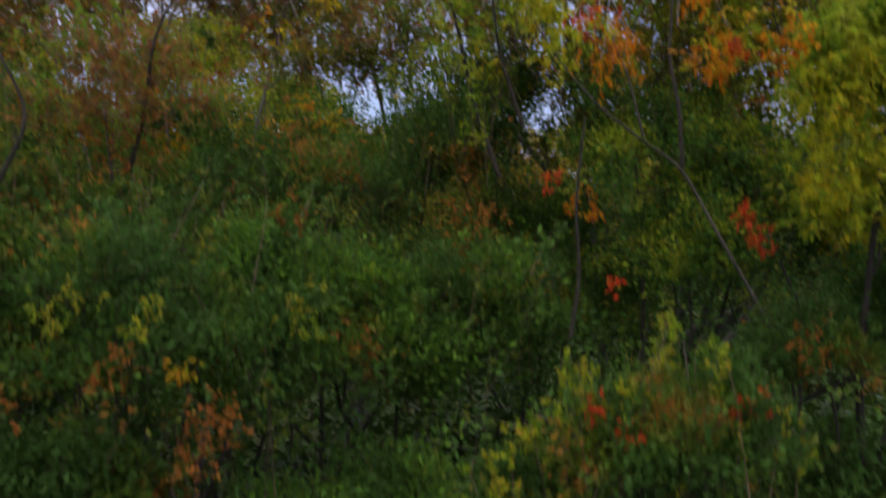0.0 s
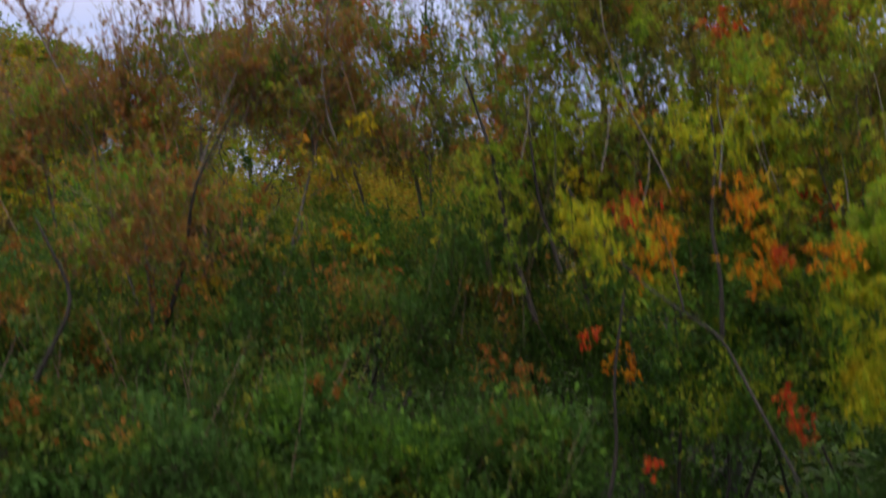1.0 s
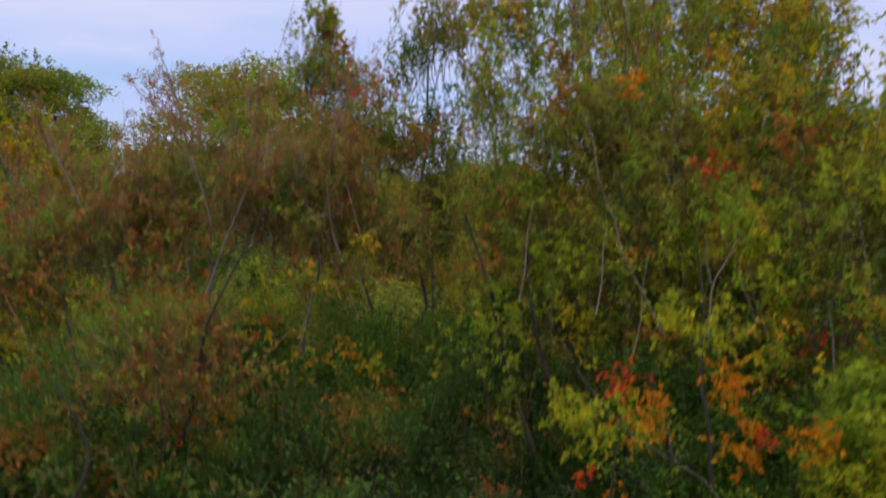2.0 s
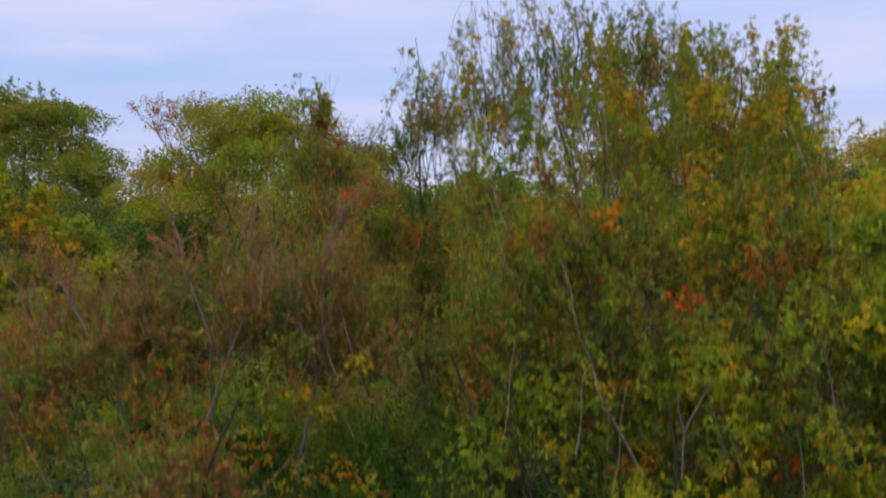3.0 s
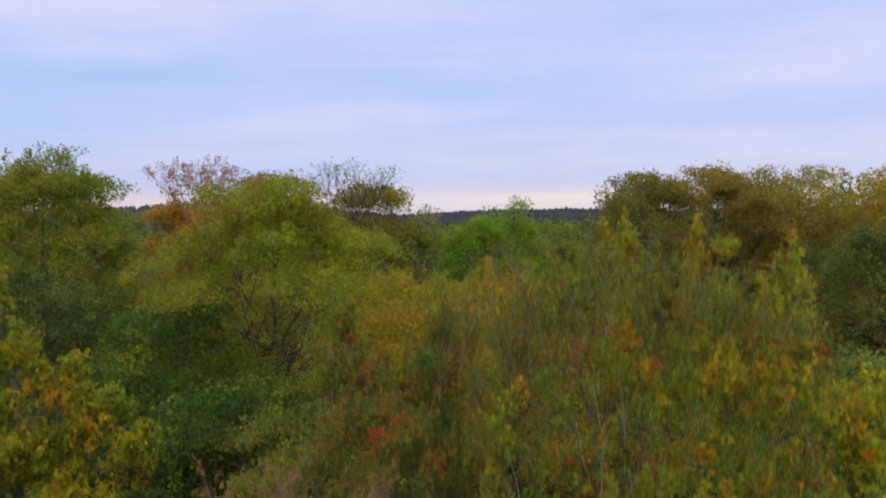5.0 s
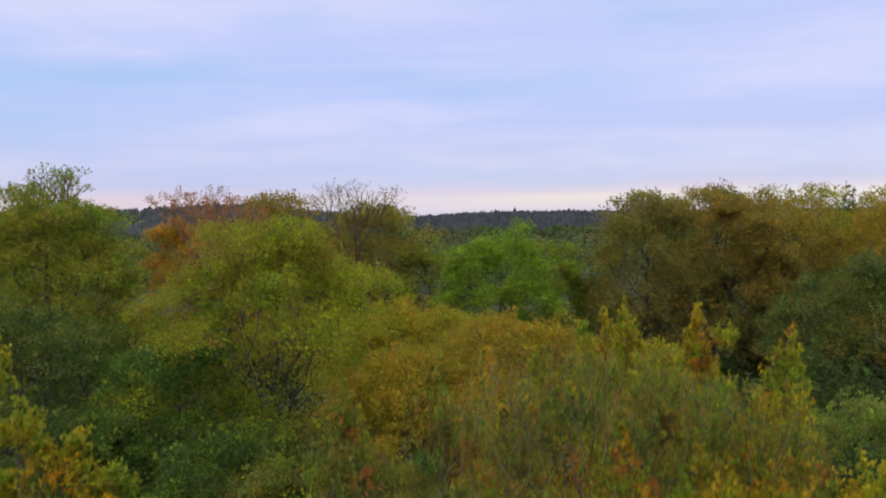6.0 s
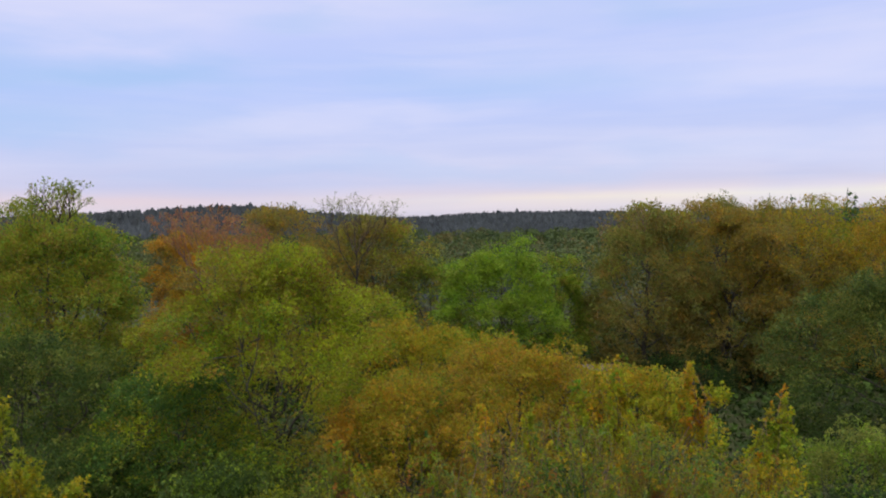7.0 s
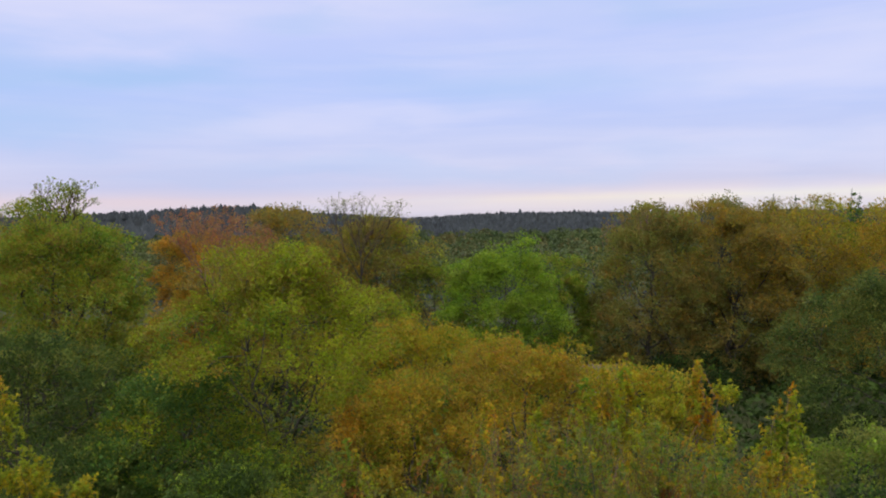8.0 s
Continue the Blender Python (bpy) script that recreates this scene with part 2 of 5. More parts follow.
M_SHRUB_TIPS = leaf_material("shrub_shoot_leaves", (DARK, (0.09, 0.155, 0.02), DARK, (0.05, 0.10, 0.02), (0.18, 0.18, 0.025), DARK, (0.11, 0.17, 0.02), (0.26, 0.13, 0.03)), 1.1, 0.25)
M_WILLOW_TOP = leaf_material("grey_green_willow_leaves", (SAGE, GREEN, OLIVE, (0.27, 0.20, 0.045), SAGE, GREEN, (0.32, 0.25, 0.03), (0.33, 0.16, 0.03)), 0.9, 0.25, 0.6)
M_WILLOW_AMBER = leaf_material("amber_willow_leaves", (GREEN, LIME, OLIVE, YELLOW, AMBER, GREEN, ORANGE, LIME), 1.2, 0.2, 0.6)
M_CHERRY = leaf_material("reddish_thin_leaves", ((0.36, 0.15, 0.08), (0.33, 0.12, 0.06), (0.28, 0.19, 0.06), (0.38, 0.17, 0.09)), 0.8, 0.5)
M_LEAF_GREEN = leaf_material("bright_green_leaves", (GREEN, (0.20, 0.34, 0.025), LIME), 0.5, 0.4, 0.6)
M_DULL = leaf_material("dull_green_leaves", ((0.12, 0.17, 0.035), (0.17, 0.21, 0.04), (0.20, 0.20, 0.04), (0.14, 0.19, 0.04)), 0.35, 0.35)
# Shade low in the wood is put into these greens; also one dark elm.
M_DEEP_DULL_SHADED = leaf_material("deep_dull_green_and_shaded_leaves", ((0.045, 0.08, 0.02), (0.065, 0.11, 0.024), (0.10, 0.125, 0.025)), 0.35, 0.35)
M_RUSSET = leaf_material("russet_leaves", ((0.24, 0.19, 0.035), (0.34, 0.20, 0.03), OLIVE, (0.40, 0.20, 0.025), (0.30, 0.22, 0.035)), 0.4, 0.3, 0.55)
M_FAR = leaf_material("far_canopy", ((0.050, 0.080, 0.030), (0.066, 0.096, 0.032), (0.085, 0.110, 0.034), (0.12, 0.10, 0.036)), 0.03, 0.3, 0.3)
# Blue-grey distance haze is mixed into the needle colour.
M_HAZY_SPRUCE = leaf_material("hazy_spruce_needles", ((0.050, 0.060, 0.068), (0.064, 0.075, 0.082)), 0.01, 0.3, 0.35)
# Near-black greens: the deep shade beneath the trees is put into this colour.
M_SHADED_UNDER = leaf_material("shaded_undergrowth_leaves", ((0.012, 0.025, 0.006), (0.03, 0.055, 0.012), (0.05, 0.09, 0.014)), 0.15, 0.6, 0.2)
M_BARK = rough_material("grey_bark", (0.06, 0.052, 0.044), (0.16, 0.145, 0.125), 3.0, 0.9, (1, 1, 0.25), 0.6)
M_DIM_BARK = rough_material("dull_grey_bark", (0.032, 0.028, 0.024), (0.09, 0.08, 0.068), 3.0, 0.9, (1, 1, 0.25), 0.6)
M_DARK_BARK = rough_material("dark_bark", (0.016, 0.014, 0.012), (0.05, 0.042, 0.034), 3.0, 0.9, (1, 1, 0.25), 0.6)
M_PALE_BARK = rough_material("pale_pinkish_bark", (0.09, 0.072, 0.062), (0.20, 0.165, 0.145), 4.0, 0.8, (1, 1, 0.25), 0.4)
M_TWIG = rough_material("twigs", (0.04, 0.03, 0.02), (0.10, 0.07, 0.045), 4.0, 0.85)
M_RED_TWIG = rough_material("reddish_twigs", (0.12, 0.07, 0.055), (0.22, 0.135, 0.11), 4.0, 0.8)
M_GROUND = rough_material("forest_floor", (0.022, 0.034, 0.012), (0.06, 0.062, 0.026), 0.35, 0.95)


# ---- builders ----
def unit(v):
    return v / np.maximum(np.linalg.norm(v, axis=-1, keepdims=True), 1e-9)


def mesh_from(name, verts, faces, smooth=False):
    """A mesh from numpy arrays: verts (n, 3), faces (m, 3) or (m, 4)."""
    me = bpy.data.meshes.new(name)
    n, k = faces.shape
    me.vertices.add(len(verts))
    me.vertices.foreach_set("co", np.ascontiguousarray(verts, dtype=np.float32).ravel())
    me.loops.add(n * k)
    me.loops.foreach_set("vertex_index", np.ascontiguousarray(faces, dtype=np.int32).ravel())
    me.polygons.add(n)
    me.polygons.foreach_set("loop_start", np.arange(0, n * k, k, dtype=np.int32))
    me.polygons.foreach_set("use_smooth", np.full(n, smooth))
    me.update(calc_edges=True)
    return me


def part(name, me, material, parent, label=""):
    ob = new(name, me)
    me.materials.append(material)
    ob.parent = parent
    if label:
        tagged(ob, label)
    return ob


def tube_set(paths, sides=5):
    """Tapered tubes along polylines [(points (n, 3), radii (n,)), ...] as one pair of arrays (quads)."""
    vs, fs, base = [], [], 0
    ang = np.linspace(0, 2 * np.pi, sides, endpoint=False)
    for pts, rad in paths:
        pts = np.asarray(pts, float)
        tan = unit(np.gradient(pts, axis=0))
        ref = np.where(np.abs(tan[:, 2:3]) > 0.8, np.array([[1.0, 0, 0]]), np.array([[0, 0, 1.0]]))
        u = unit(np.cross(tan, ref))
        w = np.cross(tan, u)
        rad = np.asarray(rad, float)[:, None, None]
        ring = pts[:, None, :] + rad * (np.cos(ang)[None, :, None] * u[:, None, :] + np.sin(ang)[None, :, None] * w[:, None, :])
        n = len(pts)
        vs.append(ring.reshape(-1, 3))
        i = np.arange(n - 1)[:, None] * sides
        j = np.arange(sides)[None, :]
        j2 = (j + 1) % sides
        q = np.stack([i + j, i + j2, i + sides + j2, i + sides + j], -1).reshape(-1, 4)
        fs.append(q + base)
        base += n * sides
    return np.concatenate(vs), np.concatenate(fs)


def sticks(p, r, sides=3):
    """Thin tapered sticks, all of the same number of points: p (n, k, 3), r (n, k)."""
    n, k, _ = p.shape
    tan = unit(p[:, -1] - p[:, 0])
    u = unit(np.cross(tan, np.array([[0.31, 0.83, 0.46]])))
    w = np.cross(tan, u)
    ang = np.linspace(0, 2 * np.pi, sides, endpoint=False)
    ring = np.cos(ang)[None, :, None] * u[:, None, :] + np.sin(ang)[None, :, None] * w[:, None, :]
    v = (p[:, :, None, :] + r[:, :, None, None] * ring[:, None, :, :]).reshape(-1, 3)
    j = np.arange(sides)
    q = np.stack([j, (j + 1) % sides, sides + (j + 1) % sides, sides + j], -1)
    q = (q[None] + np.arange(k - 1)[:, None, None] * sides).reshape(-1, 4)
    f = (q[None] + np.arange(n)[:, None, None] * k * sides).reshape(-1, 4)
    return v, f


def bend(rng, a, b, n=6, wobble=0.08, sag=0.0):
    """A crooked line from a to b."""
    a, b = np.asarray(a, float), np.asarray(b, float)
    s = np.linspace(0, 1, n)[:, None]
    length = np.linalg.norm(b - a)
    p = a + (b - a) * s
    off = rng.normal(size=(n, 3)) * wobble * length * np.sin(np.pi * s)
    p = p + off
    p[:, 2] += (sag * length * np.sin(np.pi * s))[:, 0]
    return p


def blades(rng, base, way, length, width, droop=0.2, plain=False):
    """Leaf blades, folded along the midrib: each its own island of two triangles."""
    n = len(base)
    side = unit(np.cross(way, rng.normal(size=(n, 3)) * 0.8 + np.array([0, 0, 1.0])))
    nor = np.cross(side, way)
    ln, wd = length[:, None], width[:, None]
    tip = base + way * ln - np.array([0, 0, 1.0]) * ln * droop
    mid = base + way * ln * 0.45
    left = mid + side * wd * 0.5 + nor * wd * 0.18
    right = mid - side * wd * 0.5 + nor * wd * 0.18
    if plain:
        foot = base + side * wd * 0.3
        v = np.stack([foot, right - side * wd * 0.2, tip], 1).reshape(-1, 3)
        return v, np.arange(3 * n).reshape(-1, 3)
    v = np.stack([base, right, tip, left], 1).reshape(-1, 3)
    k = np.arange(n)[:, None] * 4
    f = np.stack([k + np.array([0, 1, 2]), k + np.array([0, 2, 3])], 1).reshape(-1, 3)
    return v, f


def ball(rng, n):
    return unit(rng.normal(size=(n, 3))) * rng.random((n, 1)) ** (1 / 3)


def shoots(rng, centres, radius, count, reach, up, outward, origin, jitter=0.5, flat=0.7):
    """Twig bases and directions round clump centres."""
    pick = rng.integers(0, len(centres), count)
    spread = ball(rng, count) * radius[pick][:, None] * np.array([1, 1, flat])
    base = centres[pick] + spread
    way = unit(unit(base - origin[pick]) * outward + np.array([0, 0, up]) + rng.normal(size=(count, 3)) * jitter)
    length = reach * rng.uniform(0.5, 1.4, count)
    return base, way, length


def leafy(rng, base, way, length, per, size, ratio, droop, plain=False, splay=0.85):
    """Blades set along twigs."""
    n = len(base)
    s = rng.uniform(0.08, 1.05, (n, per))
    p = base[:, None, :] + way[:, None, :] * (length[:, None] * s)[..., None]
    p[..., 2] -= 0.12 * length[:, None] * s * s
    w = unit(way[:, None, :] * 0.55 + unit(rng.normal(size=(n, per, 3))) * splay)
    p, w = p.reshape(-1, 3), w.reshape(-1, 3)
    ln = size * rng.uniform(0.6, 1.35, len(p))
    return blades(rng, p, w, ln, ln * ratio * rng.uniform(0.8, 1.2, len(p)), droop, plain)


def fans(rng, base, way, nor, length, width, per, size, ratio, whole=False):
    """Flat, slightly drooping sprays of leaves: each leaf lies near the plane of its spray."""
    n = len(base)
    side = unit(np.cross(way, nor))
    nor = np.cross(side, way)
    s = rng.random((n, per)) ** 0.85
    lat = rng.uniform(-1, 1, (n, per)) * (0.2 + 0.8 * np.sin(np.pi * (0.12 + 0.8 * s))) * width[:, None]
    ln = length[:, None]
    p = (base[:, None, :] + way[:, None, :] * (ln * s)[..., None] + side[:, None, :] * lat[..., None]
         + nor[:, None, :] * (rng.normal(size=(n, per)) * 0.15 * ln)[..., None])
    p[..., 2] -= 0.16 * ln * s * s + 0.25 * np.abs(lat)
    w = unit(way[:, None, :] * 0.7 + side[:, None, :] * (0.7 * np.sign(lat))[..., None] + rng.normal(size=p.shape) * 0.4)
    k = unit(nor[:, None, :] + rng.normal(size=p.shape) * 0.45)
    p, w, k = p.reshape(-1, 3), w.reshape(-1, 3), k.reshape(-1, 3)
    l2 = (size * rng.uniform(0.6, 1.4, len(p)))[:, None]
    edge = unit(np.cross(w, k)) * l2 * ratio * 0.5
    if whole:
        v = np.stack([p, p + edge + w * l2 * 0.45 - k * l2 * 0.08, p + w * l2, p - edge + w * l2 * 0.45 - k * l2 * 0.08], 1).reshape(-1, 3)
        i = np.arange(len(p))[:, None] * 4
        return v, np.stack([i + np.array([0, 1, 2]), i + np.array([0, 2, 3])], 1).reshape(-1, 3)
    v = np.stack([p - edge + w * l2 * 0.25, p + edge + w * l2 * 0.35, p + w * l2], 1).reshape(-1, 3)
    return v, np.arange(len(v)).reshape(-1, 3)


def tree(name, label, foot, blobs, leaves, seed, clumps=8, clump_size=0.32, twigs=1200, reach=0.5, per=12, size=0.12,
         ratio=0.4, droop=0.15, up=0.6, outward=0.7, jitter=0.5, flat=0.7, stem=0.12, stems=1, bark=M_BARK, twig_bark=M_TWIG,
         twig_radius=0.004, category="tree", group="", hollow=0.45, stem_top=None, bare=0.0, bare_len=0.6, sprays=1.0, plain=False, layered=False):
    """A tree or shrub. foot: where it stands; blobs: parts of the crown (x, y, z, rx, ry, rz) in the world.
    Twigs grow out of clumps near each blob's surface; bare: leafless shoots, as a share of the twigs."""
    rng = np.random.default_rng(seed)
    thing = new(name)
    thing.location = foot
    tagged(thing, label, category, group)
    o = np.array(foot, float)
    bl = np.array(blobs, float)
    bl[:, :3] -= o
    vol = (bl[:, 3] * bl[:, 4] * bl[:, 5]) ** 0.75
    share = np.maximum(1, np.round(clumps * len(bl) * vol / vol.sum())).astype(int)
    centre, origin, radius, owner = [], [], [], []
    for i, (b, k) in enumerate(zip(bl, share)):
        u = unit(rng.normal(size=(k, 3)))
        u[:, 2] = np.where(u[:, 2] < -0.5, -u[:, 2], u[:, 2])
        r = rng.uniform(hollow, 1.0, k) ** 0.7 * (1 + 0.15 * np.sin(5 * u[:, 0] + seed) * np.cos(4 * u[:, 2]))
        centre.append(b[:3] + u * r[:, None] * b[3:] * (1 - clump_size * 0.6))
        origin.append(np.repeat(b[None, :3] - np.array([[0, 0, b[5] * 0.5]]), k, 0))
        radius.append(np.full(k, clump_size * min(b[3], b[4], b[5] * 1.3)) * rng.uniform(0.7, 1.4, k))
        owner += [i] * k
    centre, origin, radius = np.concatenate(centre), np.concatenate(origin), np.concatenate(radius)
    # stems and limbs
    top = bl[:, 2].max()
    mid = bl[:, :2].mean(0)
    heads = []
    for s in range(stems):
        a = 2 * np.pi * (s + rng.random()) / stems
        lean = np.array([math.cos(a), math.sin(a), 0]) * (0.0 if stems == 1 else 0.25 * stems ** 0.3)
        target = np.array([*mid, 0.82 * top if stem_top is None else stem_top]) if stems == 1 else bl[(s * 7) % len(bl), :3]
        line = bend(rng, lean * 0.5, target, 8, 0.03)
        rad = np.linspace(stem, stem * 0.25, 8)
        rad[0] *= 1.5
        v, f = tube_set([(line, rad)], 9)
        part("trunk" if stems == 1 else "stem", mesh_from("trunk", v, f, True), bark, thing)
        heads.append((line, rad))
    joints = []
    for i, b in enumerate(bl):
        line, rad = heads[int(np.argmin([np.linalg.norm(h[0][-1] - b[:3]) for h in heads]))]
        low = line[:, 2] < max(b[2] - 0.3 * np.linalg.norm(b[:2] - mid), line[1, 2] + 0.01)
        k = max(1, int(low.sum()) - 1)
        limb = bend(rng, line[k], b[:3] + np.array([0, 0, b[5] * 0.3]), 6, 0.05, 0.04)
        r0 = rad[k] * 0.6
        v, f = tube_set([(limb, np.linspace(r0, r0 * 0.3, 6))], 6)
        part("limb", mesh_from("limb", v, f, True), bark, thing)
        joints.append((limb, r0))
    lines = []
    for c, i in zip(centre, owner):
        limb, r0 = joints[i]
        k = rng.integers(2, 6)
        n = 3 if plain else 5
        lines.append((bend(rng, limb[k], c, n, 0.07, 0.05), np.linspace(r0 * 0.4, max(r0 * 0.08, twig_radius), n)))
    v, f = tube_set(lines, 3 if plain else 4)
    tagged(part("branching", mesh_from("branching", v, f, True), bark, thing), kind="stuff")
    # twigs and leaves
    base, way, length = shoots(rng, centre, radius, twigs, reach, up, outward, origin, jitter, flat)
    low = np.array([0, 0, 0.12])
    taper = np.array([[1.0, 0.35]]) * twig_radius
    k = max(8, int(len(base) * sprays))
    b1, w1, q = base[:k], way[:k], length[:k, None]
    ends = np.stack([b1 - w1 * 0.15 * q, b1 + w1 * q - low * q], 1)
    thick = np.repeat(taper, k, 0)
    if bare > 0:
        b2, w2, l2 = shoots(rng, centre, radius * 1.15, int(twigs * bare), bare_len, up + 0.3, outward, origin, jitter, flat)
        q2 = l2[:, None]
        side = rng.normal(size=b2.shape) * 0.12 * q2
        ends = np.concatenate([ends, np.stack([b2 - side, b2 + w2 * q2], 1)])
        thick = np.concatenate([thick, np.repeat(taper * 1.4, len(b2), 0)])
    v, f = sticks(ends, thick)
    tagged(part("twig_spray", mesh_from("twig_spray", v, f), twig_bark, thing), kind="stuff")
    if layered:
        nor = unit(unit(base - origin.mean(0)) * 0.5 + np.array([0, 0, 0.8]) + rng.normal(size=base.shape) * 0.35)
        v, f = fans(rng, base, way, nor, length, length * 0.4, per, size, ratio, not plain)
    else:
        v, f = leafy(rng, base, way, length, per, size, ratio, droop, plain)
    tagged(part("crown", mesh_from("crown", v, f), leaves, thing), kind="stuff")
    return thing


def cluster(thing, at, radius, count, material, seed, size=0.11, ratio=0.45, label=""):
    """A tuft of leaves of another colour on a tree, with its twigs."""
    rng = np.random.default_rng(seed)
    c = np.array(at, float) - np.array(thing.location)
    n = max(6, count // 9)
    base = c + ball(rng, n) * radius
    way = unit(rng.normal(size=(n, 3)) * 0.6 + np.array([0, 0, 0.4]))
    v, f = leafy(rng, base, way, np.full(n, radius * 0.7), 9, size, ratio, 0.25)
    return tagged(part("leaf_tuft", mesh_from("leaf_tuft", v, f), material, thing, label), kind="stuff")


def branch(thing, points, r0, r1, material, label="", name="branch"):
    """A drawn-out branch through points of the world."""
    p = np.array(points, float) - np.array(thing.location)
    s = np.linspace(0, len(p) - 1, 5 * (len(p) - 1) + 1)
    line = np.stack([np.interp(s, np.arange(len(p)), p[:, i]) for i in range(3)], 1)
    for _ in range(2):
        line[1:-1] = (line[:-2] + 2 * line[1:-1] + line[2:]) / 4
    v, f = tube_set([(line, np.linspace(r0, r1, len(line)))], 7)
    return part(name, mesh_from(name, v, f, True), material, thing, label)


def plumes(thing, xs, tops, y0, y1, count, reach, material, seed, size=0.12, ratio=0.36, per=24, twig_bark=None, thick=1.0, drop=1.3, fan=0.0, lean=1.4, wide=0.2, splay=0.5):
    """Long upright shoots with narrow leaves that form a feathery skyline: tops of the shoots over x."""
    rng = np.random.default_rng(seed)
    o = np.array(thing.location)
    x = rng.uniform(xs[0], xs[-1], count)
    top = np.interp(x, xs, tops) - drop * rng.random(count) ** 2.2
    y = rng.uniform(y0, y1, count)
    ln = reach * rng.uniform(0.6, 1.3, count)
    way = unit(rng.normal(size=(count, 3)) * np.array([0.28, 0.28, 0]) + np.array([0, 0, 1.0])
               + fan * ((x - np.mean(xs)) / (xs[-1] - xs[0]) * 2)[:, None] * np.array([[1.0, 0, 0]]))
    base = np.stack([x, y, top], -1) - way * ln[:, None] - o
    q = ln[:, None]
    curve = rng.normal(size=(count, 3)) * 0.05 * q
    pts = np.stack([base - way * 0.4 * q, base + way * 0.4 * q + curve, base + way * 0.75 * q + curve, base + way * q], 1)
    v, f = sticks(pts, np.repeat(np.array([[0.009, 0.007, 0.0045, 0.0015]]) * thick, count, 0))
    tagged(part("shoot_spray", mesh_from("shoot_spray", v, f), twig_bark or M_TWIG, thing), kind="stuff")
    # side sprigs, shorter towards the tip, each with its leaves
    k = max(2, per // 7)
    s = 0.05 + 0.93 * rng.random((count, k)) ** lean
    a = rng.uniform(0, 2 * np.pi, (count, k))
    out = np.stack([np.cos(a), np.sin(a), np.zeros_like(a)], -1)
    far = 1.5 * wide * ln[:, None] * (1.08 - s) ** 0.7 * rng.uniform(0.5, 1.2, (count, k))
    at = base[:, None, :] + way[:, None, :] * (ln[:, None] * s)[..., None]
    w = unit(way[:, None, :] * (1.2 - 0.5 * splay) + out * (0.25 + 0.7 * splay) + rng.normal(size=(count, k, 3)) * 0.18)
    at, w, far = at.reshape(-1, 3), w.reshape(-1, 3), far.reshape(-1)
    some = slice(None, None, 2)
    v, f = sticks(np.stack([at[some], at[some] + w[some] * far[some, None]], 1), np.repeat(np.array([[0.003, 0.0012]]) * thick, len(at[some]), 0))
    tagged(part("twig_spray", mesh_from("twig_spray", v, f), twig_bark or M_TWIG, thing), kind="stuff")
    v, f = leafy(rng, at, w, far, 7, size, ratio, 0.1, False, splay)
    tagged(part("shoot_leaves", mesh_from("shoot_leaves", v, f), material, thing), kind="stuff")


def twig_fan(thing, points, count, reach, seed, per=14, spread=0.75):
    """A pale branch with a fan of thin reddish twigs and a few thin leaves about its upper part."""
    rng = np.random.default_rng(seed)
    branch(thing, points, 0.022, 0.007, M_PALE_BARK, "pale pinkish branch")
    p = np.array(points, float) - np.array(thing.location)
    s = rng.uniform(0.25, 1.0, count) ** 0.8 * (len(p) - 1)
    base = np.stack([np.interp(s, np.arange(len(p)), p[:, i]) for i in range(3)], 1)
    side = rng.normal(size=(count, 3)) * np.array([spread, spread, 0.15])
    way = unit(side + np.array([0, 0, 0.9]) + 0.4 * unit(p[-1] - p[0]))
    q = (reach * rng.uniform(0.5, 1.2, count))[:, None]
    curl = rng.normal(size=(count, 3)) * 0.07 * q
    pts = np.stack([base, base + way * 0.35 * q + side * 0.10 * q, base + way * 0.7 * q + curl, base + way * q + curl], 1)
    v, f = sticks(pts, np.repeat(np.array([[0.008, 0.0065, 0.005, 0.002]]), count, 0))
    tagged(part("twig_spray", mesh_from("twig_spray", v, f), M_RED_TWIG, thing), kind="stuff")
    v, f = leafy(rng, base + way * 0.25 * q, way, 0.8 * q[:, 0], per, 0.075, 0.42, 0.1)
    tagged(part("shoot_leaves", mesh_from("shoot_leaves", v, f), M_WISP, thing), kind="stuff")


# ---- ground ----
def relief(x, y):
    """Height of the land: level near by, two wooded ridges far off."""
    far = np.clip((y - 500) / 350, 0, 1)
    west = (27.6 + 5 * np.exp(-((x + 225) / 60) ** 2)) * np.exp(-((y - 900) / 220) ** 2) * (1 / (1 + np.exp((x + 40) / 45))) * (0.92 + 0.08 * np.sin(x / 60))
    north = 20.4 * np.clip((y - 900) / 500, 0, 1) * (1 + 0.26 * np.exp(-((x - 190) / 130) ** 2) + 0.06 * np.sin(x / 95 + 1) + 0.05 * np.sin(x / 37))
    return far * np.maximum(west, north)


def build_ground():
    ys = np.concatenate([np.linspace(-600, 400, 26), np.linspace(440, 1700, 64), np.linspace(1800, 4800, 8)])
    xs = np.concatenate([np.linspace(-4000, -1100, 8), np.linspace(-1000, 1000, 101), np.linspace(1100, 4000, 8)])
    gx, gy = np.meshgrid(xs, ys)
    v = np.stack([gx, gy, relief(gx, gy)], -1).reshape(-1, 3)
    nx = len(xs)
    i = (np.arange(len(ys) - 1)[:, None] * nx + np.arange(nx - 1)[None, :]).ravel()
    f = np.stack([i, i + 1, i + nx + 1, i + nx], -1)
    ob = new("ground", mesh_from("ground", v, f, True))
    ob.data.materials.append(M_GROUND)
    tagged(ob, "dark leaf-strewn forest floor under trees", "ground", kind="structure")


build_ground()


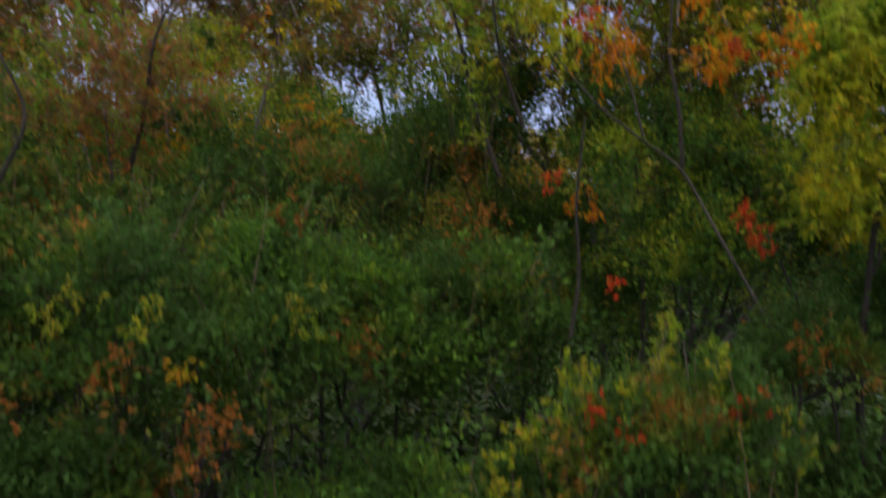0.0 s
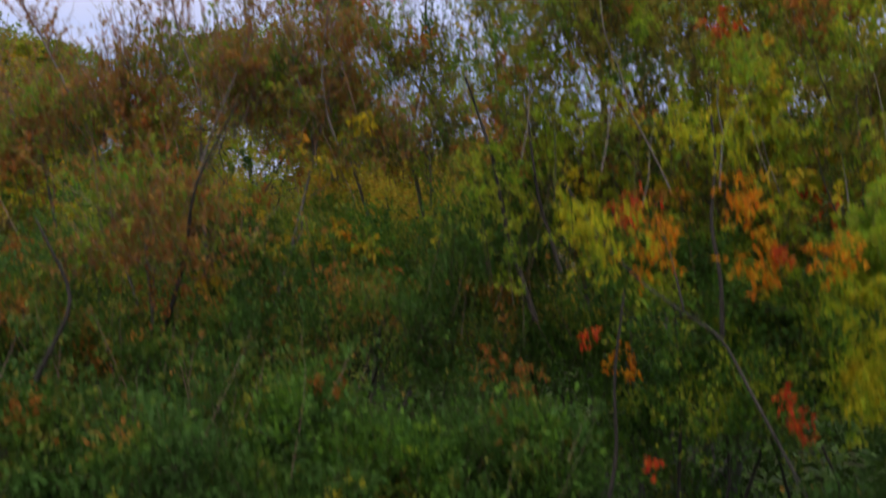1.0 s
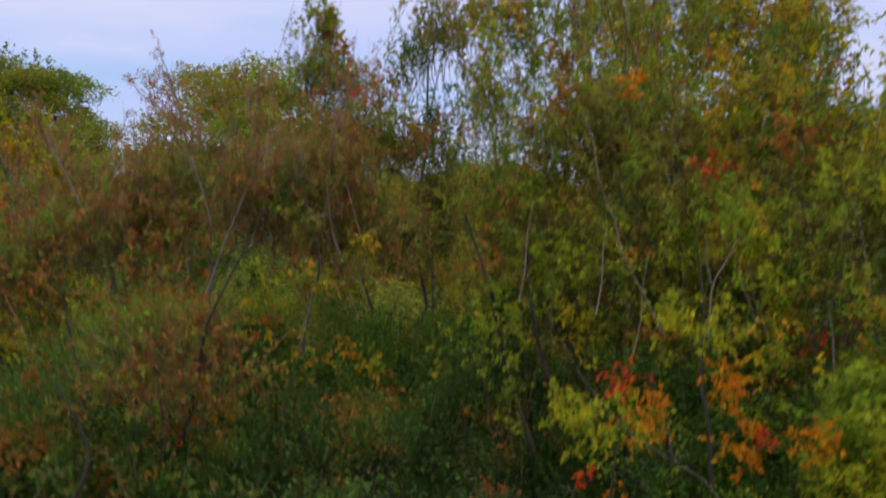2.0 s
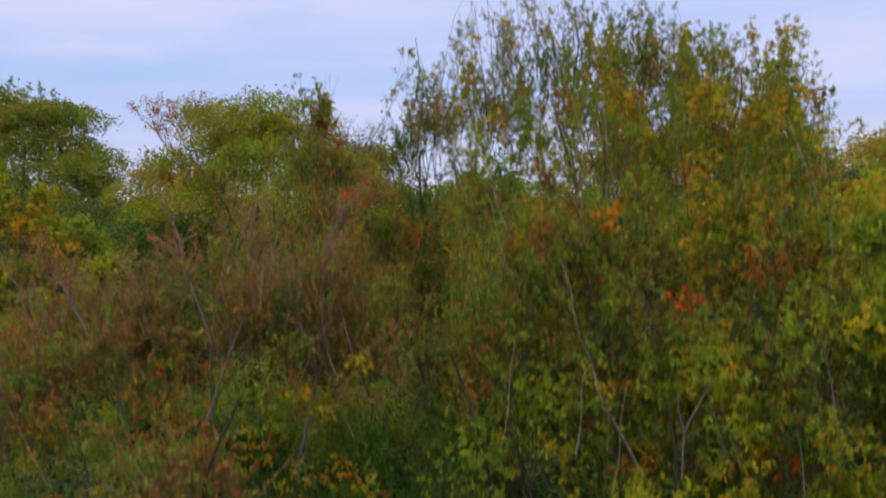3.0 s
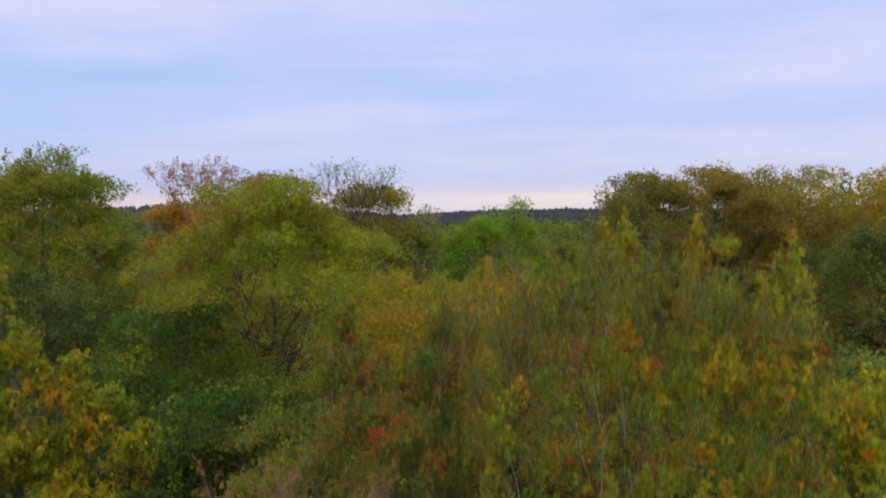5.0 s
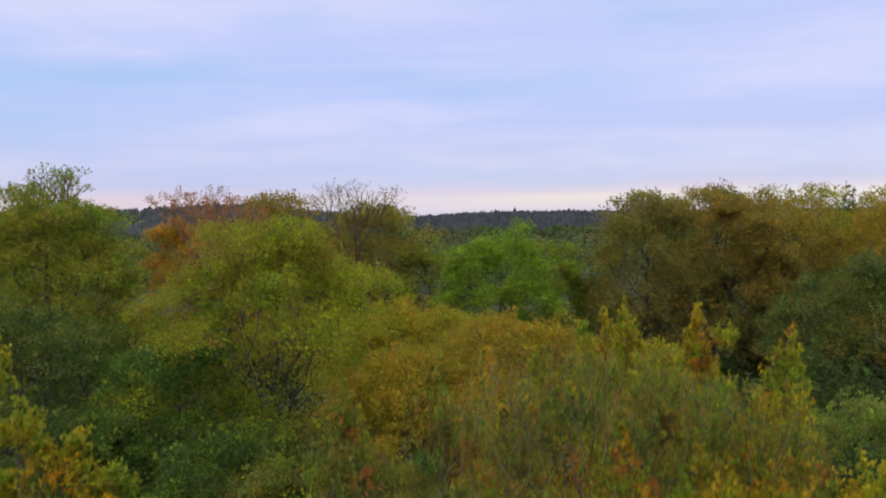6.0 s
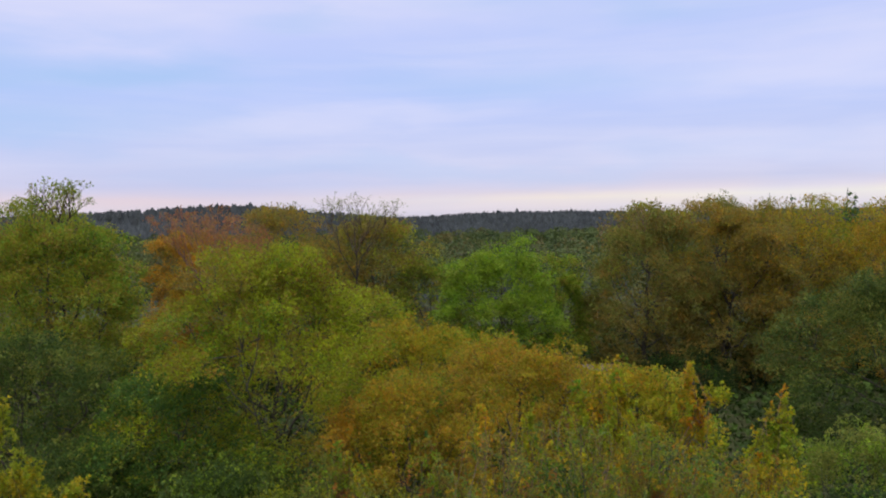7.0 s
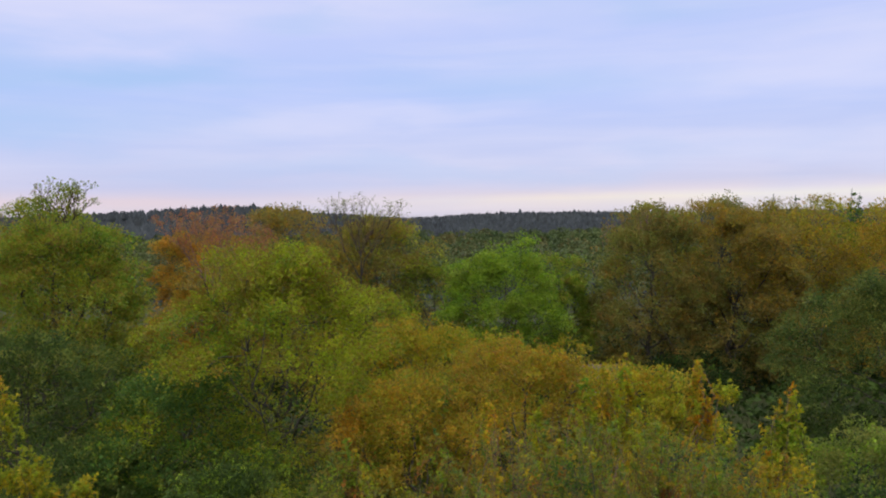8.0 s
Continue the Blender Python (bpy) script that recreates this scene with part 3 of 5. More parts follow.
def build_undergrowth():
    """Low growth that covers the floor of the wood: nettles, brambles and saplings, in humps."""
    rng = np.random.default_rng(9)
    n, k = 130000, 36000
    y = 5.5 + 140 * rng.random(n) ** 2.2
    x = rng.uniform(-0.75, 0.75, n) * (y + 5)
    # a clearing's worth of it all round as well
    r, turn = 46 * rng.random(k) ** 0.6, rng.uniform(0, 2 * np.pi, k)
    x[:k], y[:k] = r * np.cos(turn), 4 + r * np.sin(turn)
    hump = 0.5 + 0.5 * np.sin(x * 0.9 + 2 * np.sin(y * 0.35)) * np.cos(y * 0.7 + 1.3 * np.sin(x * 0.4))
    top = 0.5 + 1.5 * hump * np.clip((np.abs(y) - 5) / 6, 0.2, 1)
    p = np.stack([x, y, top * rng.random(n) ** 0.5], -1)
    ln = (0.16 + 0.006 * np.hypot(x, y)) * rng.uniform(0.7, 1.4, n)
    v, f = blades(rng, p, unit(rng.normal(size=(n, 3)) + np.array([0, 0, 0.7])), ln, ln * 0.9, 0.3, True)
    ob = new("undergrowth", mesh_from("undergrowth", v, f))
    ob.data.materials.append(M_SHADED_UNDER)
    tagged(ob, "low green undergrowth covering the forest floor, deep shade put into its colour", "undergrowth", kind="stuff")


build_undergrowth()

# ---- near trees and shrubs ----
def near_wood():
    # multi-stemmed willow
    willow = tree("willow_tree", "tall bushy willow with green and yellowing leaves", (3.4, 14.8, 0), [
        (2.1, 16.2, 13.0, 0.7, 0.7, 1.2), (3.8, 15.8, 13.0, 0.8, 0.8, 1.2), (0.9, 16.6, 12.4, 0.6, 0.6, 1.1), (0.7, 16.4, 10.8, 0.8, 0.8, 1.1),
        (5.2, 15.9, 12.6, 0.7, 0.7, 1.1), (6.6, 16.4, 12.4, 0.6, 0.6, 1.1), (2.4, 13.4, 9.8, 1.8, 1.4, 1.7),
        (4.8, 13.0, 9.6, 1.6, 1.3, 1.7), (7.2, 14.6, 8.9, 1.1, 1.1, 1.3), (3.0, 12.0, 8.0, 1.9, 1.2, 1.7),
        (6.6, 13.4, 8.0, 1.2, 1.2, 1.8), (0.6, 14.0, 8.2, 1.4, 1.3, 2.0), (4.9, 11.4, 8.4, 1.3, 1.0, 1.4),
        (1.6, 12.2, 9.6, 1.1, 1.0, 1.2), (4.6, 11.9, 6.2, 1.7, 1.1, 1.6), (1.6, 13.2, 7.6, 1.2, 1.0, 1.3), (3.0, 13.6, 6.6, 1.4, 1.0, 1.5), (4.6, 13.4, 7.6, 1.4, 1.0, 1.4)],
        M_WILLOW, 11, clumps=16, clump_size=0.42, twigs=4600, reach=0.55, per=12, size=0.095, ratio=0.40, up=0.8, outward=0.6,
        jitter=0.6, flat=1.2, stem=0.10, stems=6, bark=M_BARK, bare=0.06, bare_len=0.8, hollow=0.3)
    # upright shoots, from the tall ones at the back down to the low ones in front
    skyline = (-0.2, 0.25, 0.75, 1.3, 1.87, 2.6, 3.3, 3.7, 4.3, 4.8, 5.5, 6.0, 6.4, 6.9, 7.2), (13.8, 14.6, 15.0, 14.65, 15.4, 14.95, 15.0, 15.25, 14.75, 14.5, 14.45, 14.4, 14.8, 14.1, 13.2)
    plumes(willow, *skyline, 15.6, 17.4, 70, 2.0, M_WILLOW_TOP, 21, 0.058, 0.32, 140, M_RED_TWIG, 0.8, 0.5, 0.1, 1.0, 0.12)
    plumes(willow, *skyline, 15.4, 17.2, 96, 1.3, M_WILLOW_TOP, 33, 0.075, 0.42, 105, None, 0.6, 2.6, 0.1, 1.0, 0.19, 0.8)
    plumes(willow, *skyline, 15.2, 16.8, 24, 1.0, M_WILLOW_AMBER, 34, 0.078, 0.48, 84, None, 0.5, 2.4, 0.2, 1.0, 0.2, 0.9)
    plumes(willow, (0.4, 0.8, 1.4, 2.0, 2.7, 3.4), (15.1, 15.35, 15.2, 15.5, 15.3, 15.4), 16.0, 17.2, 26, 1.3, M_WILLOW_TOP, 20, 0.06, 0.3, 21, M_RED_TWIG, 0.9, 0.5, 0.1, 0.8, 0.1)
    layers = [(14.6, 16.0, 13.6, 64, M_WILLOW, 28), (14.0, 15.4, 13.0, 60, M_WILLOW_YELLOW, 22), (13.0, 14.4, 12.2, 70, M_WILLOW, 29), (12.4, 13.6, 11.3, 60, M_WILLOW_YELLOW, 23),
              (11.8, 12.8, 10.6, 70, M_WILLOW, 35), (11.2, 12.2, 9.8, 70, M_WILLOW, 36), (10.9, 11.8, 8.9, 60, M_WILLOW_YELLOW, 37), (13.4, 15.6, 13.0, 14, M_TIPS, 38), (11.6, 13.2, 11.0, 12, M_TIPS, 39)]
    plumes(willow, (2.6, 3.6, 4.6, 5.6, 6.6, 7.2), (13.2, 13.8, 13.6, 13.3, 13.1, 12.4), 15.0, 17.0, 34, 1.0, M_TIPS, 45, 0.08, 0.5, 84, None, 0.5, 1.2, 0.3, 1.0, 0.2, 0.9)
    for y0, y1, top, n, m, seed in layers:
        w = 0.45 * (y0 + y1) / 2
        if m is M_WILLOW_YELLOW:
            plumes(willow, (0.45 * w, 0.6 * w, 0.8 * w, w), (top - 0.1, top + 0.3, top + 0.1, top - 0.6), y0, y1, n // 2, 1.0, M_WILLOW_AMBER, seed + 200, 0.08, 0.5, 91, None, 0.5, 1.2, 0.3, 1.0, 0.2, 0.9)
        plumes(willow, (0.0, 0.2 * w, 0.4 * w, 0.6 * w, 0.8 * w, w), (top - 0.9, top - 0.1, top + 0.3, top + 0.2, top, top - 0.7), y0, y1, n, 1.1, m, seed, 0.075, 0.46, 105, None, 0.5, 1.5, 0.3, 1.0, 0.22, 1.0)
    branch(willow, [(2.35, 10.6, 7.6), (2.10, 10.6, 8.1), (1.86, 10.6, 8.5), (1.80, 10.7, 8.9), (1.58, 10.7, 9.4), (1.54, 10.8, 9.9), (1.40, 10.9, 10.3)], 0.013, 0.004, M_PALE_BARK, "pale bare branch")
    branch(willow, [(2.75, 10.1, 7.6), (2.77, 10.1, 8.2), (2.95, 10.1, 8.5), (3.1, 10.1, 8.8)], 0.013, 0.005, M_BARK, "grey forked branch")
    branch(willow, [(2.77, 10.1, 8.2), (2.70, 10.1, 8.5), (2.72, 10.1, 8.8)], 0.010, 0.004, M_BARK)
    for i, (x, y, z, r, n, m) in enumerate([
            (2.25, 11.9, 10.8, 0.22, 90, M_ORANGE), (3.2, 11.4, 9.65, 0.2, 80, M_RED), (3.24, 14.6, 12.8, 0.28, 90, M_RUST),
            (0.75, 14.0, 6.8, 0.28, 90, M_RED), (4.4, 11.3, 7.5, 0.3, 80, M_RED), (7.0, 13.9, 11.2, 0.4, 160, M_YELLOW),
            (5.8, 13.6, 11.4, 0.28, 80, M_RUST), (5.0, 12.4, 10.2, 0.35, 100, M_RUST), (2.8, 14.6, 13.3, 0.28, 80, M_RUST),
            (5.9, 12.0, 9.2, 0.3, 90, M_YELLOW), (6.5, 12.0, 9.8, 0.35, 110, M_YELLOW), (6.3, 11.9, 8.7, 0.3, 90, M_RUST), (1.0, 12.8, 10.2, 0.25, 60, M_RUST),
            (4.1, 11.6, 10.1, 0.3, 70, M_RUST), (2.0, 11.4, 8.5, 0.3, 60, M_RUST), (3.6, 10.9, 8.9, 0.3, 90, M_YELLOW), (1.5, 13.4, 11.6, 0.3, 70, M_RUST)]):
        cluster(willow, (x, y, z), r, n, m, 300 + i)
    for pts in (
            [(2.4, 12.6, 11.0), (2.48, 12.8, 11.8), (2.4, 13.1, 12.6)],
            [(2.5, 12.4, 11.0), (2.78, 12.7, 11.6), (2.9, 12.9, 12.1)],
            [(-0.5, 14.6, 12.9), (-0.42, 14.8, 13.5), (-0.5, 15.1, 14.1)],
            [(1.7, 14.2, 12.6), (1.83, 14.4, 13.0), (1.8, 14.7, 13.4)],
            [(0.7, 13.8, 12.5), (0.68, 14.1, 13.2), (0.5, 14.3, 13.8)],
            [(3.9, 13.6, 11.9), (4.08, 13.8, 12.4), (4.1, 14.1, 12.9)],
            [(4.9, 14.0, 12.3), (5.13, 14.2, 12.9), (5.2, 14.5, 13.4)],
            [(2.3, 14.6, 13.3), (2.43, 14.8, 13.9), (2.4, 15.1, 14.5)],
            [(3.6, 15.2, 13.6), (3.83, 15.4, 14.2), (3.9, 15.7, 14.8)],
            [(5.2, 13.2, 11.6), (5.48, 13.4, 12.1), (5.6, 13.7, 12.5)]):
        branch(willow, [(x, y + 0.35, z) for x, y, z in pts], 0.014, 0.005, M_DARK_BARK)
    stem = random.Random(76)
    for i in range(26):
        x, z = stem.uniform(0.3, 5.6), stem.uniform(6.8, 12.0)
        y, lean = 10.5 + 0.85 * max(0, z - 8.6) + stem.uniform(-0.1, 0.3), stem.uniform(-0.25, 0.25)
        branch(willow, [(x, y, z), (x + lean * 0.6, y + 0.1, z + 0.4), (x + lean * 0.8, y + 0.25, z + 0.8), (x + lean * 1.5, y + 0.45, z + stem.uniform(1.0, 1.4))],
               stem.uniform(0.006, 0.010), 0.003, M_PALE_BARK if i % 3 else M_DARK_BARK)
    tint = random.Random(77)
    for i in range(34):
        x, z = tint.uniform(0.2, 7.6), tint.uniform(6.8, 12.4)
        y = 11.0 + 0.85 * max(0, z - 8.6) + tint.uniform(-0.3, 0.8)
        cluster(willow, (x, y, z), tint.uniform(0.14, 0.30), tint.randint(40, 100), tint.choice((M_RUST, M_TIPS, M_RUST, M_WILLOW_YELLOW, M_ORANGE, M_GOLD)), 330 + i, 0.075)
    for i in range(26):
        x, z = tint.uniform(4.2, 7.4), tint.uniform(9.0, 12.6)
        cluster(willow, (x, 11.6 + 0.85 * max(0, z - 8.8) + tint.uniform(-0.4, 0.5), z), tint.uniform(0.25, 0.45), tint.randint(80, 150),
                tint.choice((M_GOLDEN, M_ASPEN, M_WILLOW_YELLOW, M_TIPS)), 700 + i, 0.10)
    # slender willow stems beside it
    slim = tree("willow_tree", "slender willow with thin upright leafy shoots", (-1.2, 18.6, 0), [
        (-0.5, 18.0, 12.2, 0.8, 0.8, 1.2), (-0.5, 18.0, 10.2, 0.9, 0.9, 1.0), (-2.8, 18.8, 12.2, 0.5, 0.5, 1.2),
        (-2.6, 18.4, 11.0, 1.2, 1.1, 1.4), (-1.2, 17.6, 9.8, 1.6, 1.2, 1.6), (-3.4, 18.0, 9.0, 1.4, 1.2, 1.8), (-1.8, 16.4, 8.2, 1.3, 1.0, 1.3), (-0.4, 17.2, 8.4, 1.4, 1.2, 1.8)],
        M_WILLOW, 12, clumps=11, clump_size=0.36, twigs=1900, reach=0.7, per=12, size=0.12, ratio=0.33, up=1.2, outward=0.4,
        jitter=0.35, stem=0.08, stems=3, bare=0.14, bare_len=0.9)
    plumes(slim, (-1.3, -0.8, -0.3, 0.2), (12.8, 14.6, 14.2, 13.0), 17.6, 18.4, 34, 1.7, M_WILLOW, 24, 0.10, 0.36, 60, None, 0.8, 1.5, 0.0, 1.3, 0.16)
    plumes(slim, (-3.4, -3.15, -2.8, -2.2), (13.4, 14.4, 13.6, 12.2), 18.6, 19.2, 14, 1.7, M_WILLOW, 25, 0.10, 0.36, 60, None, 0.8, 1.5, 0.0, 1.3, 0.16)
    plumes(slim, (-3.1, -2.75, -2.3), (13.5, 14.1, 13.0), 18.8, 19.4, 16, 1.6, M_WILLOW_YELLOW, 30, 0.095, 0.55, 70, None, 0.8, 0.8, 0.3, 1.2, 0.2)
    for i, (x, y, z, r, n, m) in enumerate([(-1.7, 16.1, 11.3, 0.3, 70, M_RED), (-1.3, 16.2, 11.6, 0.35, 130, M_RUST), (-2.2, 17.2, 12.2, 0.35, 120, M_RUST),
                                            (-2.7, 17.6, 11.4, 0.35, 110, M_RUST), (-0.6, 16.4, 10.4, 0.35, 110, M_RUST)]):
        cluster(slim, (x, y, z), r, n, m, 380 + i, 0.10)
    # yellowing trees behind the willow
    aspen = tree("aspen_tree", "yellowing bushy tree with orange-tipped shoots", (5.6, 20.2, 0), [
        (4.4, 20.8, 13.4, 0.8, 0.8, 1.4), (6.3, 20.6, 13.5, 0.9, 0.8, 1.4), (7.9, 20.0, 12.8, 0.9, 0.8, 1.4), 
        (7.4, 19.4, 11.2, 1.4, 1.2, 1.4), (4.0, 20.2, 11.4, 1.0, 1.0, 1.2), (9.4, 18.8, 10.0, 1.2, 1.1, 1.4), (6.5, 19.0, 9.4, 2.4, 1.5, 2.0),
        (9.8, 18.0, 8.6, 2.0, 1.6, 2.2), (10.8, 18.6, 9.8, 0.8, 0.8, 1.1)],
        M_ASPEN, 13, clumps=13, clump_size=0.29, twigs=1500, reach=0.5, per=14, size=0.10, ratio=0.55, up=0.9, outward=0.5,
        jitter=0.4, stem=0.10, stems=4, bare=0.05)
    xs = (2.6, 3.1, 4.1, 4.9, 5.4, 6.05, 6.5, 6.9, 7.4, 7.9, 8.4, 9.1, 9.6, 10.1, 10.9)
    tops = (13.8, 14.2, 14.5, 12.8, 12.8, 14.0, 12.6, 12.0, 13.0, 13.6, 12.0, 11.8, 11.4, 11.8, 11.4)
    plumes(aspen, xs, tops, 19.4, 21.0, 150, 1.3, M_ASPEN, 26, 0.10, 0.6, 77, None, 0.7, 1.6, 0.0, 1.0, 0.2, 0.9)
    plumes(aspen, (3.6, 4.6, 5.6, 6.6, 7.6, 8.3), (13.6, 13.0, 13.4, 12.6, 13.2, 12.4), 18.4, 19.8, 46, 1.1, M_GOLDEN, 46, 0.10, 0.6, 77, None, 0.6, 1.6, 0.2, 1.0, 0.22, 0.9)
    plumes(aspen, (3.4, 4.4, 5.4, 6.4, 7.4, 8.2), (14.0, 13.4, 13.4, 12.9, 13.5, 12.6), 18.8, 20.4, 36, 0.9, M_TIPS, 47, 0.09, 0.6, 70, M_RED_TWIG, 0.6, 1.4, 0.2, 1.0, 0.2, 0.8)
    for i, (x, z, y, n) in enumerate([(3.1, 15.4, 20.8, 8), (3.6, 15.5, 20.8, 6), (4.05, 15.7, 20.6, 9), (4.35, 15.2, 20.4, 5), (6.05, 15.6, 20.8, 14), (7.6, 14.8, 19.4, 9), (7.95, 15.15, 19.5, 12), (8.9, 12.0, 18.6, 7), (10.1, 12.3, 18.8, 8), (2.0, 14.8, 20.6, 6), (0.6, 14.9, 20.6, 5)]):
        plumes(aspen, (x - 0.28, x, x + 0.28), (z - 1.3, z, z - 1.3), y - 0.3, y + 0.3, int(n * 1.7), 1.5, M_TIPS if i % 3 == 1 else M_ASPEN, 150 + i, 0.10, 0.6, 84, None, 0.8, 0.5, 0.25, 1.0, 0.15)
    for i, (x, z, y) in enumerate([(3.6, 15.5, 20.8), (4.15, 15.85, 20.6), (6.05, 15.7, 20.8), (6.4, 15.2, 20.6), (7.95, 15.25, 19.5), (7.55, 14.8, 19.4), (-2.7, 14.0, 19.2)]):
        plumes(aspen, (x - 0.12, x, x + 0.12), (z - 0.3, z, z - 0.3), y - 0.2, y + 0.2, 4, 0.8, M_TIPS, 180 + i, 0.09, 0.6, 49, M_RED_TWIG, 0.8, 0.5, 0.25, 1.0, 0.14)
    # thinning, reddish-brown willow
    sallow = tree("sallow_tree", "thinning willow with sparse brown leaves and pale branches", (-3.6, 12.6, 0), [
        (-1.9, 13.8, 9.3, 0.9, 0.9, 1.0), (-3.9, 13.8, 9.2, 1.1, 1.0, 1.1), (-5.4, 13.9, 8.8, 1.1, 1.0, 1.0), (-6.9, 15.0, 8.6, 1.1, 1.0, 1.0),
        (-3.0, 13.4, 8.6, 1.6, 1.1, 1.3), (-5.2, 13.3, 8.0, 1.6, 1.1, 1.4), (-1.6, 13.7, 8.3, 1.1, 1.0, 1.3), (-4.0, 11.6, 6.9, 1.7, 1.0, 1.1),
        (-7.2, 13.6, 7.4, 1.3, 1.1, 1.6)],
        M_BROWN, 14, clumps=13, clump_size=0.40, twigs=2300, reach=0.55, per=13, size=0.10, ratio=0.42, up=0.7, outward=0.6,
        jitter=0.55, stem=0.06, stems=5, bark=M_BARK, twig_bark=M_RED_TWIG, bare=0.14, bare_len=0.9, twig_radius=0.0035)
    plumes(sallow, (-7.4, -6.4, -5.2, -4.4, -3.4, -2.6, -1.6), (9.6, 10.2, 10.6, 11.5, 11.3, 11.2, 11.0), 13.2, 14.6, 70, 1.6, M_WISP, 27, 0.09, 0.42, 30, M_RED_TWIG, 0.8, 1.6, 0.0, 1.1, 0.16)
    twig_fan(sallow, [(-1.75, 13.2, 8.3), (-1.9, 13.2, 8.7), (-2.0, 13.2, 9.4), (-1.9, 13.2, 10.3), (-1.6, 13.2, 11.0)], 32, 0.8, 601)
    twig_fan(sallow, [(-1.95, 13.1, 9.0), (-2.2, 13.1, 8.95), (-2.4, 13.1, 9.4), (-2.35, 13.1, 9.9)], 24, 0.7, 602)
    twig_fan(sallow, [(-3.7, 13.2, 8.8), (-3.8, 13.2, 9.2), (-4.05, 13.2, 9.9), (-4.2, 13.2, 10.6), (-4.4, 13.2, 11.2)], 26, 0.7, 603)
    twig_fan(sallow, [(-3.75, 12.9, 7.7), (-3.4, 12.9, 8.7), (-3.1, 12.9, 9.4), (-2.9, 12.9, 9.9)], 26, 0.7, 604)
    twig_fan(sallow, [(-5.6, 13.2, 9.0), (-5.8, 13.2, 9.4), (-6.0, 13.2, 9.8), (-6.3, 13.2, 10.3)], 26, 0.7, 605)
    twig_fan(sallow, [(-5.0, 13.4, 8.6), (-5.0, 13.4, 9.2), (-4.8, 13.4, 9.9)], 22, 0.7, 606)
    twig_fan(sallow, [(-7.0, 14.6, 8.6), (-7.2, 14.6, 9.2), (-7.5, 14.6, 9.9)], 22, 0.7, 607)
    twig_fan(sallow, [(-3.3, 13.8, 9.4), (-3.2, 13.8, 10.2), (-3.3, 13.8, 10.9)], 26, 0.8, 608)
    tint = random.Random(78)
    for i in range(34):
        x, z = tint.uniform(-7.2, -1.2), tint.uniform(6.4, 9.6)
        cluster(sallow, (x, 12.5 + 0.25 * max(0, z - 7) + tint.uniform(-0.4, 0.4), z), tint.uniform(0.2, 0.42), tint.randint(60, 150),
                tint.choice((M_RUST, M_SHRUB, M_WILLOW, M_WILLOW, M_RUST, M_TIPS, M_WILLOW_YELLOW)), 610 + i, 0.09)
    branch(sallow, [(-3.9, 11.4, 5.2), (-3.4, 11.2, 6.6), (-3.2, 10.9, 7.6), (-2.7, 11.0, 8.6)], 0.035, 0.012, M_DARK_BARK)
    branch(sallow, [(-4.3, 9.3, 5.6), (-3.9, 9.3, 6.4), (-4.3, 9.3, 7.2)], 0.03, 0.01, M_DARK_BARK)
    for i in range(22):
        x, z = tint.uniform(-7.0, -2.0), tint.uniform(5.8, 8.2)
        cluster(sallow, (x, 11.2 + 0.55 * (z - 6) + tint.uniform(-0.5, 0.3), z), tint.uniform(0.2, 0.4), tint.randint(60, 130),
                tint.choice((M_RUST, M_RUST, M_TIPS, M_BROWN)), 740 + i, 0.09)
    # young tree with orange and yellow leaves
    rowan = tree("rowan_tree", "young tree with yellow, orange and green leaves", (4.4, 9.2, 0), [
        (3.9, 8.4, 6.7, 0.7, 0.6, 1.0), (4.3, 8.8, 5.4, 0.8, 0.7, 0.9), (4.8, 9.0, 6.4, 0.8, 0.7, 0.9)],
        M_WILLOW_YELLOW, 15, clumps=9, clump_size=0.4, twigs=800, reach=0.35, per=13, size=0.10, ratio=0.42, up=0.3, outward=0.7, jitter=0.6,
        stem=0.07, bark=M_DARK_BARK, stem_top=6.5)
    branch(rowan, [(4.0, 9.3, 2.6), (3.7, 9.4, 3.8), (3.5, 9.5, 4.4), (3.05, 9.7, 5.3), (2.7, 9.8, 6.0), (2.2, 9.7, 6.3), (1.75, 9.6, 6.6), (1.35, 9.5, 7.0), (0.95, 9.5, 7.6)], 0.024, 0.008, M_DIM_BARK, "grey crooked branch")
    branch(rowan, [(2.7, 9.8, 6.0), (2.68, 9.8, 6.6), (2.55, 9.8, 7.2), (2.6, 9.8, 7.9), (2.5, 9.8, 8.6)], 0.028, 0.01, M_DARK_BARK)
    branch(rowan, [(2.25, 9.7, 6.3), (2.1, 9.7, 6.9), (1.9, 9.6, 7.3)], 0.016, 0.006, M_DIM_BARK)
    branch(rowan, [(1.45, 9.6, 4.2), (1.55, 9.6, 4.8), (1.5, 9.6, 5.6), (1.6, 9.6, 6.5)], 0.026, 0.012, M_DARK_BARK)
    branch(rowan, [(3.7, 9.2, 3.4), (3.75, 9.2, 4.5), (3.5, 9.2, 5.0)], 0.025, 0.012, M_DARK_BARK)
    branch(rowan, [(0.9, 11.2, 6.0), (0.55, 11.2, 7.0), (0.35, 11.2, 8.0), (0.0, 11.3, 9.0)], 0.035, 0.015, M_DARK_BARK)
    branch(rowan, [(1.2, 11.2, 6.6), (0.9, 11.2, 7.5), (0.75, 11.2, 8.6)], 0.03, 0.012, M_DARK_BARK)
